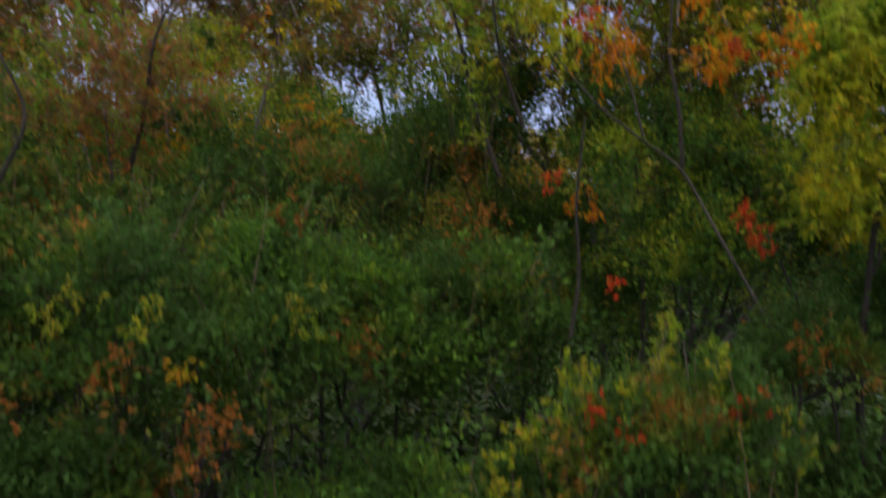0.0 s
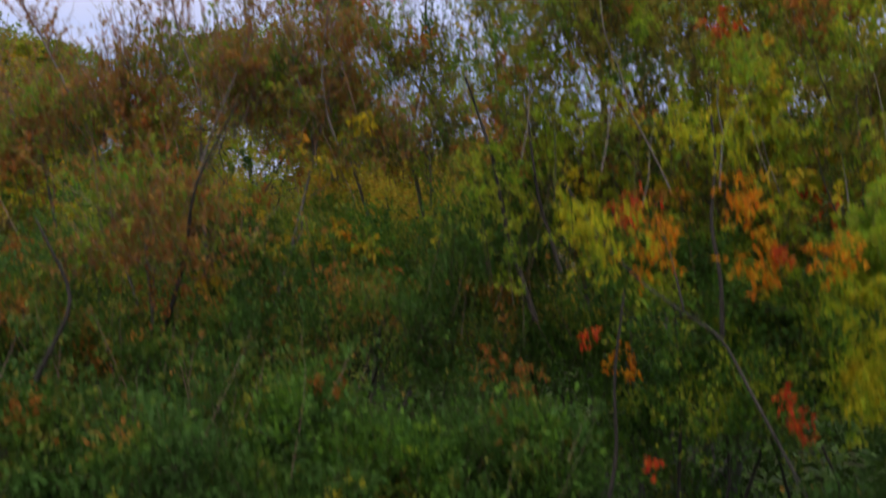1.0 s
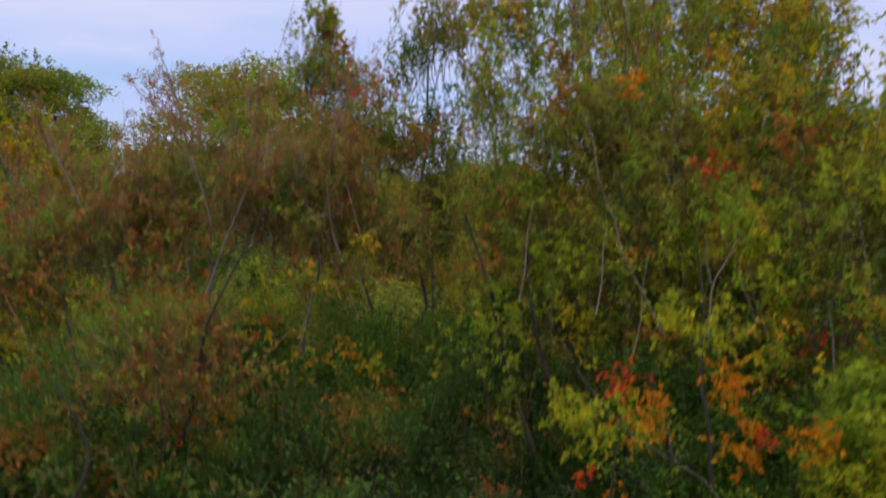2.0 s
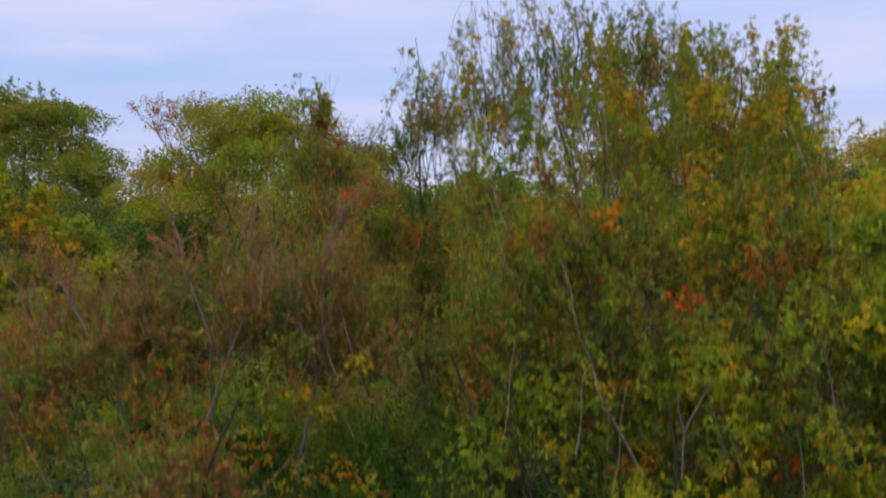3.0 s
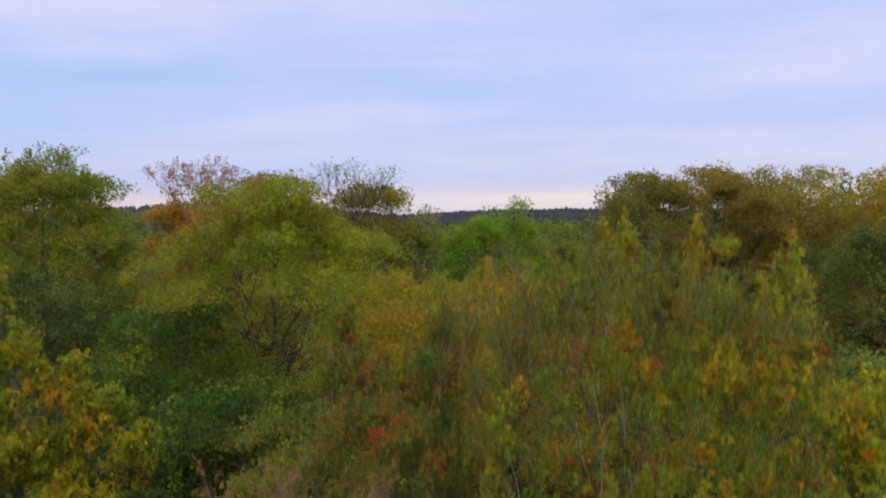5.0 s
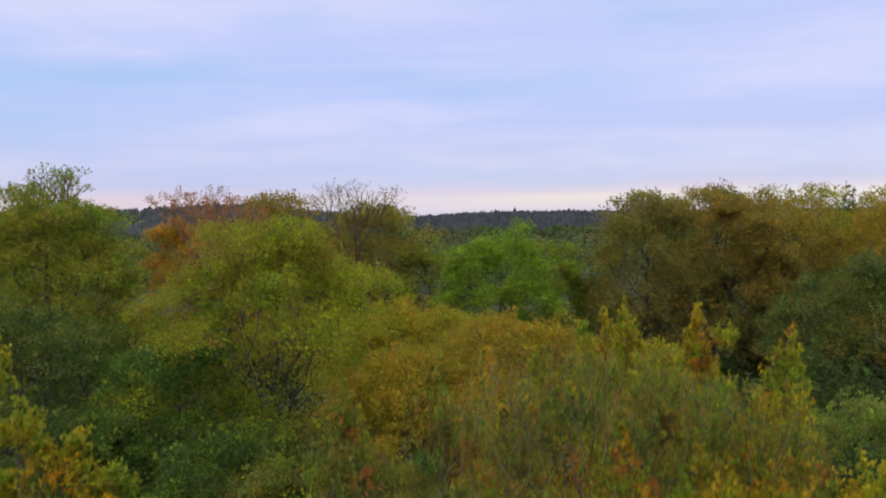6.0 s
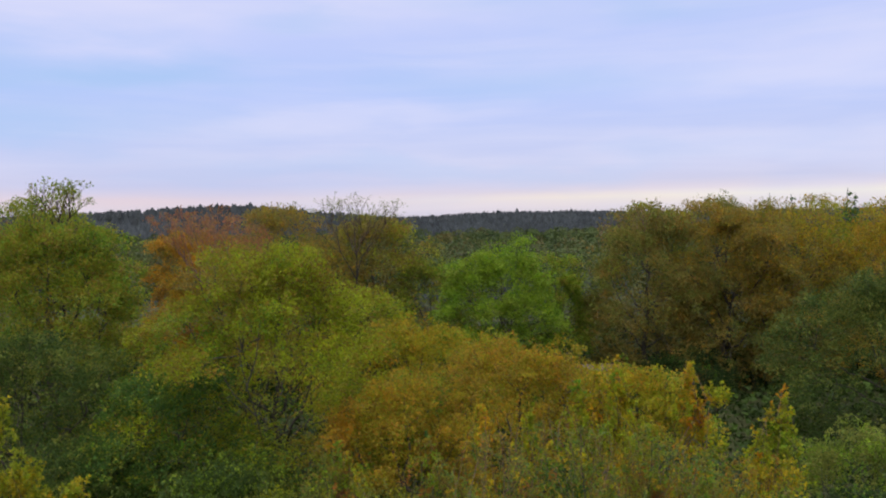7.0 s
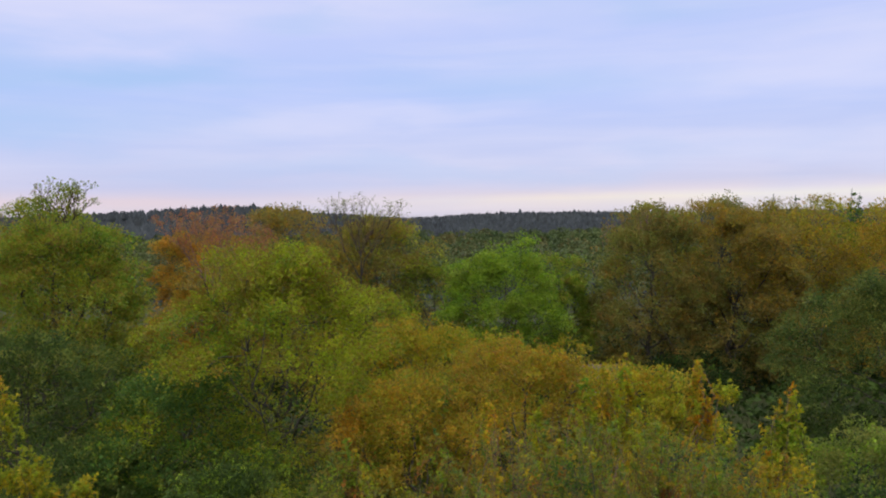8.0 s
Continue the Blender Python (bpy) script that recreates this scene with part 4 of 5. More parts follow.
    for i, (x, y, z, r, n, m) in enumerate([
            (1.65, 8.8, 7.0, 0.30, 150, M_ORANGE), (1.45, 8.8, 7.3, 0.2, 70, M_RED), (2.3, 8.2, 7.4, 0.22, 90, M_ORANGE), (2.45, 8.3, 6.85, 0.24, 110, M_ORANGE),
            (2.62, 8.3, 6.9, 0.12, 40, M_RED), (0.84, 7.95, 7.2, 0.25, 130, M_YELLOW), (1.1, 8.2, 7.0, 0.35, 150, M_YELLOW), (2.1, 8.2, 7.9, 0.3, 120, M_YELLOW),
            (1.75, 8.3, 8.0, 0.22, 80, M_YELLOW), (1.4, 10.4, 5.9, 0.14, 50, M_RED), (1.75, 10.4, 5.6, 0.2, 60, M_ORANGE), (3.15, 9.2, 5.45, 0.12, 45, M_RED), (3.3, 9.1, 5.2, 0.15, 50, M_RED),
            (3.6, 8.3, 6.5, 0.4, 160, M_YELLOW), (3.2, 8.0, 6.5, 0.3, 150, M_YELLOW), (3.4, 8.0, 6.0, 0.3, 150, M_YELLOW), (3.5, 8.0, 5.5, 0.3, 120, M_YELLOW), (3.05, 8.1, 6.9, 0.2, 90, M_ORANGE), (3.3, 8.2, 5.9, 0.3, 80, M_YELLOW), (0.6, 13.6, 7.1, 0.22, 70, M_ORANGE), (4.1, 8.2, 7.1, 0.3, 110, M_YELLOW), (4.1, 8.2, 6.0, 0.35, 150, M_YELLOW), (3.9, 8.1, 6.8, 0.35, 150, M_YELLOW), (4.4, 8.3, 6.6, 0.3, 120, M_YELLOW), (4.3, 8.2, 5.5, 0.35, 120, M_YELLOW)]):
        cluster(rowan, (x, y, z), r, int(n * 2.6), m, 400 + i, 0.058)
    # slim golden tree beside the willow
    birch = tree("birch_tree", "slim tree with golden-yellow and lime-green leaves", (6.3, 11.5, 0), [
        (6.0, 11.6, 10.4, 0.5, 0.5, 0.9), (6.5, 11.6, 9.4, 0.8, 0.7, 1.0), (5.7, 11.4, 8.6, 0.55, 0.6, 0.9), (6.3, 11.4, 7.6, 0.9, 0.7, 1.0),
        (5.5, 11.2, 6.4, 0.5, 0.6, 0.9), (6.2, 11.3, 5.8, 0.9, 0.7, 1.1), (5.3, 11.0, 4.8, 0.5, 0.5, 0.8), (7.2, 11.8, 8.4, 0.8, 0.7, 1.2), (7.2, 11.8, 6.2, 0.8, 0.7, 1.2)],
        M_GOLDEN, 17, clumps=9, clump_size=0.42, twigs=2400, reach=0.4, per=12, size=0.095, ratio=0.5, up=0.4, outward=0.7, jitter=0.6,
        stem=0.06, bark=M_BARK, stem_top=10.0)
    plumes(birch, (5.3, 5.8, 6.3, 7.0), (10.6, 11.8, 11.6, 11.0), 11.3, 12.0, 22, 1.1, M_GOLDEN, 34, 0.095, 0.5, 40, None, 0.7, 1.0, 0.2, 1.2, 0.22)
    tint = random.Random(79)
    for i in range(30):
        x, z = tint.uniform(3.0, 5.6), tint.uniform(6.2, 9.8)
        cluster(birch, (x, 10.4 + tint.uniform(-0.4, 0.6), z), tint.uniform(0.22, 0.4), tint.randint(80, 170),
                tint.choice((M_GOLDEN, M_WILLOW_YELLOW, M_WILLOW_YELLOW, M_ASPEN, M_WILLOW_YELLOW, M_TIPS)), 660 + i, 0.075)
    # shrub layer
    specs = [
        ("dense green shrub with some rust-coloured leaves", (-3.4, 9.0), [(-3.3, 9.0, 4.2, 1.5, 1.0, 1.3), (-4.9, 9.4, 4.6, 1.2, 1.0, 1.2), (-1.9, 9.2, 3.7, 1.2, 0.9, 1.3), (-3.6, 8.8, 2.4, 1.9, 1.0, 1.5)], M_SHRUB, 1700),
        ("tall dark green shrub", (-0.9, 11.8), [(-1.2, 12.0, 5.4, 1.6, 1.1, 1.5), (0.5, 12.4, 5.8, 1.3, 1.1, 1.6), (-0.2, 11.4, 3.6, 1.7, 1.1, 1.6), (-2.9, 12.2, 5.2, 1.2, 1.0, 1.4)], M_SHRUB, 1700),
        ("deep green shrub in the shade", (1.6, 12.4), [(1.6, 12.6, 5.0, 1.4, 1.0, 1.6), (0.9, 13.2, 7.0, 1.2, 1.0, 1.2), (2.6, 12.2, 3.4, 1.6, 1.1, 1.7)], M_DEEP, 1400),
        ("green and yellow shrub with a few red leaves", (1.9, 7.7), [(1.6, 7.6, 3.2, 0.7, 0.5, 0.8), (2.4, 7.9, 3.4, 0.6, 0.5, 0.8), (0.7, 7.9, 2.8, 0.5, 0.5, 0.6), (2.0, 7.8, 2.2, 1.4, 0.8, 0.9)], M_SHRUB, 1000),
        ("dark green bush with yellowing tips", (4.2, 8.8), [(3.9, 9.0, 3.9, 0.7, 0.6, 0.6), (4.9, 9.3, 4.2, 0.8, 0.7, 0.8), (4.4, 9.2, 2.4, 1.2, 0.8, 0.9)], M_SHRUB, 900),
        ("dense green shrub in thick wood", (-6.6, 10.8), [(-6.4, 10.8, 5.0, 1.4, 1.1, 1.6), (-7.0, 10.6, 3.0, 1.7, 1.1, 1.8), (-5.2, 11.2, 6.0, 1.1, 1.0, 1.2)], M_SHRUB, 1300),
        ("green shrub with rust-coloured leaves", (-3.2, 15.8), [(-3.2, 15.8, 6.0, 2.0, 1.3, 2.2), (-5.6, 16.4, 6.4, 1.8, 1.3, 2.0), (-0.8, 15.6, 6.0, 1.7, 1.2, 1.8)], M_FOREST, 1500),
        ("green shrub with scattered rusty leaves", (-4.6, 11.8), [(-4.4, 11.6, 5.0, 1.5, 1.0, 1.3), (-6.2, 12.4, 5.4, 1.3, 1.0, 1.3), (-2.9, 10.9, 5.0, 1.2, 0.9, 1.2), (-4.6, 10.6, 3.4, 1.8, 1.0, 1.4)], M_SHRUB, 1700),
        ("low green shrub under taller growth", (-0.8, 9.9), [(-0.9, 9.9, 3.9, 1.3, 0.9, 1.2), (0.5, 10.3, 4.2, 1.1, 0.9, 1.3), (-1.8, 10.4, 4.4, 1.0, 0.9, 1.1), (-0.6, 8.9, 2.2, 1.5, 0.8, 1.1)], M_DEEP, 1500),
        ("green and olive shrub below taller growth", (3.2, 11.2), [(2.6, 11.2, 6.2, 1.0, 0.8, 1.2), (4.0, 11.4, 6.0, 1.0, 0.8, 1.4), (3.2, 11.0, 4.8, 1.2, 0.8, 1.2)], M_MIXED, 1200),
        ("dense green shrub between trees", (-1.4, 14.0), [(-1.6, 14.0, 6.2, 1.4, 1.0, 1.4), (0.2, 14.2, 6.4, 1.2, 1.0, 1.4), (-3.4, 14.2, 6.2, 1.3, 1.0, 1.2)], M_DEEP, 1300),
        ("tall dark green thicket of shrubs", (-6.0, 20.5), [(-6.0, 20.5, 4.4, 3.0, 1.6, 3.0), (-9.6, 21.0, 4.0, 2.4, 1.6, 2.8), (-2.6, 20.8, 4.4, 2.6, 1.6, 3.2)], M_FOREST, 1500),
        ("tall dark green thicket of shrubs", (2.2, 18.0), [(0.8, 18.6, 4.2, 2.4, 1.4, 3.0), (3.8, 18.0, 4.4, 2.4, 1.4, 3.0), (6.8, 17.4, 4.4, 2.2, 1.4, 3.0)], M_DEEP, 1500),
        ("dark green shrub among willow stems", (2.0, 14.7), [(1.2, 14.6, 7.0, 1.3, 1.0, 1.4), (2.9, 14.8, 7.4, 1.3, 1.0, 1.4), (4.6, 15.2, 7.4, 1.3, 1.0, 1.5)], M_DEEP, 1100),
        ("green shrub in deep shade", (6.2, 12.0), [(6.0, 12.0, 4.6, 1.8, 1.2, 1.9), (4.2, 12.4, 4.6, 1.4, 1.1, 1.8), (7.4, 12.6, 5.0, 1.6, 1.2, 2.0)], M_DEEP, 1300)]
    made = []
    for i, (label, (x, y), bl, mat, n) in enumerate(specs):
        made.append(tree("shrub", label, (x, y, 0), bl, mat, 40 + i, clumps=22, clump_size=0.36, twigs=int(n * 1.25), reach=0.5, per=14, size=0.085, ratio=0.5,
                         layered=True, hollow=0.3, flat=0.5, up=0.35, outward=0.9, jitter=0.6, stem=0.05, stems=3, bark=M_DARK_BARK, sprays=0.4, plain=y > 10.5, category="shrub", group="understorey shrubs"))
    for i, (k, x, y, z, r, n, m) in enumerate([
            (0, -2.65, 8.6, 4.15, 0.2, 60, M_RUST), (0, -2.05, 8.6, 4.1, 0.16, 40, M_TIPS), (0, -1.85, 8.6, 3.8, 0.24, 80, M_RUST), (0, -2.0, 8.6, 3.45, 0.26, 90, M_RUST), (0, -3.6, 8.6, 3.85, 0.16, 40, M_RUST),
            (0, -4.3, 9.9, 5.4, 0.22, 60, M_RUST), (0, -1.5, 10.6, 5.4, 0.22, 70, M_RUST), (0, 0.7, 11.0, 5.4, 0.22, 60, M_RUST), (0, -0.75, 9.8, 4.1, 0.24, 80, M_RUST), (0, -2.4, 8.6, 4.5, 0.2, 50, M_BUSH_TIPS),
            (0, -3.1, 8.7, 4.6, 0.28, 70, M_BUSH_TIPS), (0, -1.2, 9.4, 4.5, 0.26, 60, M_BUSH_TIPS), (0, -4.6, 9.0, 4.4, 0.26, 60, M_BUSH_TIPS), (0, -0.4, 10.2, 4.9, 0.26, 60, M_BUSH_TIPS),
            (1, -0.9, 11.2, 4.2, 0.35, 110, M_RUST), (1, 0.4, 11.6, 5.4, 0.3, 90, M_RUST), (1, -2.7, 14.0, 6.0, 0.35, 110, M_RUST), (3, 1.45, 7.3, 3.7, 0.14, 60, M_RED),
            (3, 1.2, 7.3, 3.9, 0.10, 40, M_RED), (3, 2.5, 7.5, 3.9, 0.13, 45, M_RED), (3, 2.3, 7.5, 3.75, 0.10, 40, M_RED), (3, 1.85, 9.3, 4.75, 0.09, 30, M_RED), (4, 3.5, 8.5, 4.2, 0.25, 70, M_RUST),
            (0, -1.1, 13.2, 3.9, 0.3, 70, M_RUST), (3, 0.55, 7.6, 3.6, 0.16, 50, M_YELLOW), (5, -5.6, 9.8, 5.2, 0.3, 100, M_RUST)]):
        cluster(made[k], (x, y - (0.7 if k < 2 else 0.0), z), r, int(n * 2.4), m, 500 + i, 0.055)
    plumes(made[0], (-5.8, -4.6, -3.4, -2.2, -1.0), (5.6, 5.8, 5.4, 4.9, 4.6), 8.4, 9.6, 60, 0.9, M_SHRUB_TIPS, 41, 0.08, 0.5, 56, None, 0.6, 1.8, 0.2, 1.0, 0.24)
    plumes(made[8], (-2.0, -1.0, 0.2, 1.4), (5.0, 4.9, 5.2, 5.4), 9.3, 10.2, 46, 0.8, M_SHRUB_TIPS, 42, 0.08, 0.5, 56, None, 0.6, 1.6, 0.2, 1.0, 0.24)
    plumes(made[7], (-6.6, -5.2, -3.8, -2.4, -1.0), (6.5, 6.4, 6.3, 6.1, 6.0), 9.5, 10.7, 60, 0.9, M_SHRUB_TIPS, 48, 0.08, 0.45, 56, M_RED_TWIG, 0.6, 2.2, 0.2, 1.0, 0.22, 0.8)
    plumes(made[7], (-6.4, -5.0, -3.6, -2.4), (6.6, 6.4, 6.2, 6.0), 10.9, 12.0, 46, 0.9, M_BROWN, 43, 0.08, 0.45, 56, M_RED_TWIG, 0.6, 1.6, 0.2, 1.0, 0.22)
    plumes(made[1], (-2.8, -1.4, 0.0, 1.2), (7.0, 7.0, 7.4, 7.6), 11.6, 12.4, 46, 1.0, M_SHRUB_TIPS, 44, 0.08, 0.45, 56, None, 0.6, 1.6, 0.2, 1.0, 0.22)
    plumes(made[3], (0.1, 0.25, 0.6, 1.0, 1.5, 1.9, 2.4, 3.1), (3.4, 3.65, 3.6, 4.3, 4.1, 4.65, 4.3, 4.0), 7.3, 8.0, 46, 0.8, M_BUSH_TIPS, 40, 0.07, 0.5, 63, M_RED_TWIG, 0.6, 0.9, 0.2, 1.0, 0.2)
    branch(made[3], [(2.2, 7.6, 2.2), (2.15, 7.6, 3.2), (2.0, 7.6, 4.0), (1.95, 7.6, 4.4)], 0.007, 0.003, M_PALE_BARK)
    branch(made[4], [(6.2, 9.8, 3.9), (5.0, 9.6, 3.85), (4.2, 9.4, 3.75), (3.4, 9.4, 3.3)], 0.06, 0.03, M_DARK_BARK)
    # tree with golden leaves further out
    gold = tree("maple_tree", "golden-leaved tree with green lower boughs", (-11.4, 23.6, 0), [
        (-12.6, 23.2, 11.0, 1.0, 1.0, 1.3), (-11.2, 23.3, 10.7, 0.7, 0.8, 1.1), (-10.0, 22.9, 9.8, 0.8, 0.8, 1.0), (-9.0, 22.6, 8.8, 0.8, 0.8, 1.2),
        (-11.4, 23.2, 8.4, 2.2, 1.6, 1.6), (-13.6, 23.2, 8.8, 1.5, 1.3, 1.9), (-10.4, 22.6, 6.2, 2.4, 1.6, 1.6), (-13.6, 22.8, 5.4, 2.4, 1.6, 2.0), (-12.4, 22.2, 8.6, 1.7, 1.0, 1.6), (-10.6, 22.0, 7.4, 1.5, 1.0, 1.4)],
        M_GOLD, 16, clumps=16, clump_size=0.36, twigs=3900, reach=0.45, per=13, size=0.115, ratio=0.6, up=0.8, outward=0.6, stem=0.12, stems=2)
    plumes(gold, (-14.2, -13.3, -12.9, -12.4), (14.6, 15.2, 14.6, 12.6), 22.6, 23.4, 34, 1.6, M_GOLD, 31, 0.12, 0.6, 60, None, 0.8, 1.2, 0.0, 1.2, 0.22)
    plumes(gold, (-12.6, -11.7, -11.0, -10.2, -9.2), (12.0, 11.6, 11.5, 10.8, 9.6), 22.2, 23.4, 60, 1.2, M_TIPS, 32, 0.12, 0.6, 50, None, 0.8, 1.2, 0.0, 1.2, 0.22)
    return willow, gold


near_wood()


# ---- trees of the middle distance ----
def broad_tree(name, label, foot, top, wide, low, leaves, tips, seed, sprays, reach, size, boughs=46, tip_share=0.35, waist=0.34, dome=2.3,
               bark=M_DIM_BARK, per=18, ragged=1.5, tip_from=0.35, open_share=0.0, group=""):
    """A broad-leaved tree: trunk, limbs that fan out, and boughs of flat sprays over an uneven dome.
    tips: leaves of the outer, upper sprays; ragged: unevenness of the outline; open_share: gaps in the crown."""
    rng = np.random.default_rng(seed)
    thing = new(name)
    thing.location = foot
    tagged(thing, label, "tree", group)
    tall = top - low
    ph = rng.uniform(0, 6.28, 6)

    def shell(a, h, depth):
        up = np.clip((h - waist) / (1 - waist), 0, 1)
        down = np.clip((waist - h) / waist, 0, 1)
        r = 0.5 * wide * np.sqrt(np.maximum(1 - up ** dome, 0.004)) * (1 - 0.42 * down ** 2)
        r = r * (1 + ragged * (0.13 * np.sin(3 * a + ph[0] + 4 * h) + 0.09 * np.sin(5 * a + ph[1] - 9 * h) + 0.06 * np.sin(9 * a + ph[2] + 13 * h)))
        z = low + tall * (h + ragged * 0.018 * (np.sin(3 * a + ph[3]) - 0.6) * up + ragged * 0.016 * (np.sin(7 * a + ph[4]) - 0.6) * up)
        mid = low + tall * waist
        return np.stack([np.cos(a) * r * depth, np.sin(a) * r * depth, np.where(h > waist, mid + (z - mid) * (0.35 + 0.65 * depth), z)], -1)

    def outward(a, h):
        up = np.clip((h - waist) / (1 - waist), -0.4, 1)
        return unit(np.stack([np.cos(a) * (1 - 0.85 * np.maximum(up, 0) ** 2), np.sin(a) * (1 - 0.85 * np.maximum(up, 0) ** 2), 0.15 + 1.1 * up], -1))

    # boughs, fewer on the shady north side
    a = rng.uniform(0, 2 * np.pi, boughs * 3)
    keep = (np.sin(a) < 0.35) | (rng.random(boughs * 3) < 0.5)
    a = a[keep][:boughs]
    h = 1 - 0.98 * rng.random(len(a)) ** 1.15
    h = np.where(h > 0.97, 0.97, h)
    c = shell(a, h, rng.uniform(0.78, 1.04, len(a)))
    o = outward(a, h)
    big = 0.125 * wide * rng.uniform(0.6, 1.35, len(a))
    # trunk and limbs
    fork = max(0.22 * top, low * 0.9)
    line = bend(rng, (0, 0, -0.1), (rng.normal() * 0.2, rng.normal() * 0.2, low + 0.72 * tall), 8, 0.02)
    rad = np.linspace(0.016, 0.004, 8) * top
    rad[0] *= 1.5
    v, f = tube_set([(line, rad)], 9)
    part("trunk", mesh_from("trunk", v, f, True), bark, thing)
    limbs = []
    for i in range(9):
        turn = 2.4 * i + rng.uniform(-0.4, 0.4)
        start = line[min(6, 2 + i // 3)]
        end = shell(np.array([turn]), np.array([0.45 + 0.05 * i]), 0.62)[0]
        limb = bend(rng, start, end, 7, 0.05, -0.05)
        r0 = 0.0065 * top
        v, f = tube_set([(limb, np.linspace(r0, r0 * 0.3, 7))], 6)
        part("limb", mesh_from("limb", v, f, True), bark, thing)
        limbs.append(limb)
    nodes = np.concatenate([l[2:] for l in limbs] + [line[3:]])
    lines = []
    for q in c:
        d = np.linalg.norm((nodes - q) * np.array([1, 1, 0.7]), axis=1) + 3.0 * (nodes[:, 2] > q[2] + 0.3)
        lines.append((bend(rng, nodes[int(np.argmin(d))], q, 5, 0.07, 0.03), np.linspace(0.0026 * top, 0.0009 * top, 5)))
    v, f = tube_set(lines, 4)
    tagged(part("branching", mesh_from("branching", v, f, True), bark, thing), kind="stuff")
    # sprays: most of them in the boughs, the rest over the whole crown
    n1 = int(sprays * 0.72)
    weight = big ** 2 / (big ** 2).sum()
    pick = rng.choice(len(c), n1, p=weight)
    oo = o[pick]
    tang = unit(np.cross(oo, np.array([[0, 0, 1.0]])) + 1e-3)
    fall = np.cross(tang, oo)
    nrm = unit(oo * 0.55 + np.array([[0, 0, 0.8]]))
    disc = ball(rng, n1) * big[pick][:, None]
    base = c[pick] + tang * disc[:, :1] * 1.25 + np.cross(nrm, tang) * disc[:, 1:2] + nrm * disc[:, 2:] * 0.26
    way = unit(oo * np.array([[1, 1, 0.5]]) + unit(disc) * 0.5 + rng.normal(size=(n1, 3)) * 0.3)
    n2 = sprays - n1
    a2 = rng.uniform(0, 2 * np.pi, n2 * 2)
    a2 = a2[(np.sin(a2) < 0.35) | (rng.random(n2 * 2) < 0.5)][:n2]
    h2 = 1 - 0.99 * rng.random(len(a2)) ** 1.15
    depth = np.where(rng.random(len(a2)) < 0.75, rng.uniform(0.66, 0.90, len(a2)), rng.uniform(0.35, 0.66, len(a2)))
    b2, o2 = shell(a2, h2, depth), outward(a2, h2)
    base = np.concatenate([base, b2])
    way = np.concatenate([way, unit(o2 + rng.normal(size=o2.shape) * 0.35)])
    nrm = np.concatenate([nrm, unit(o2 * 0.6 + np.array([[0, 0, 0.7]]))])
    height = (base[:, 2] - low) / tall
    if open_share > 0:
        hole = np.sin(base[:, 0] * 1.3 + ph[0]) * np.sin(base[:, 2] * 1.1 + ph[1]) * np.cos(base[:, 1] * 1.2 + ph[2])
        keep = hole < 1 - 2 * open_share
        base, way, nrm, height = base[keep], way[keep], nrm[keep], height[keep]
    nrm = unit(nrm + rng.normal(size=nrm.shape) * (0.30 + 0.45 * np.clip(height, 0, 1) ** 2)[:, None])
    ln = reach * rng.uniform(0.6, 1.35, len(base))
    m = len(base) // 4
    ends = np.stack([base[:m] - way[:m] * 0.2 * ln[:m, None], base[:m] + way[:m] * ln[:m, None] * 0.9], 1)
    v, f = sticks(ends, np.repeat(np.array([[1.0, 0.4]]) * 0.0006 * top, m, 0))
    tagged(part("twig_spray", mesh_from("twig_spray", v, f), M_TWIG, thing), kind="stuff")
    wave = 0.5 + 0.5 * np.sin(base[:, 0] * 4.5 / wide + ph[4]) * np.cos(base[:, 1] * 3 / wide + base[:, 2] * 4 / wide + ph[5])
    # Yellowing outer leaves stay high; keeping the lower crown darker also paints in shade.
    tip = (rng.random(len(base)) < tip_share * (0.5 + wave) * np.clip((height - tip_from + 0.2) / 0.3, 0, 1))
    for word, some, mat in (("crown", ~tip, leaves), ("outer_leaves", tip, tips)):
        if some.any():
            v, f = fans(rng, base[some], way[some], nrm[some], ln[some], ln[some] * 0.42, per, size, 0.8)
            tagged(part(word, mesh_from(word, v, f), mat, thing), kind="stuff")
    return thing


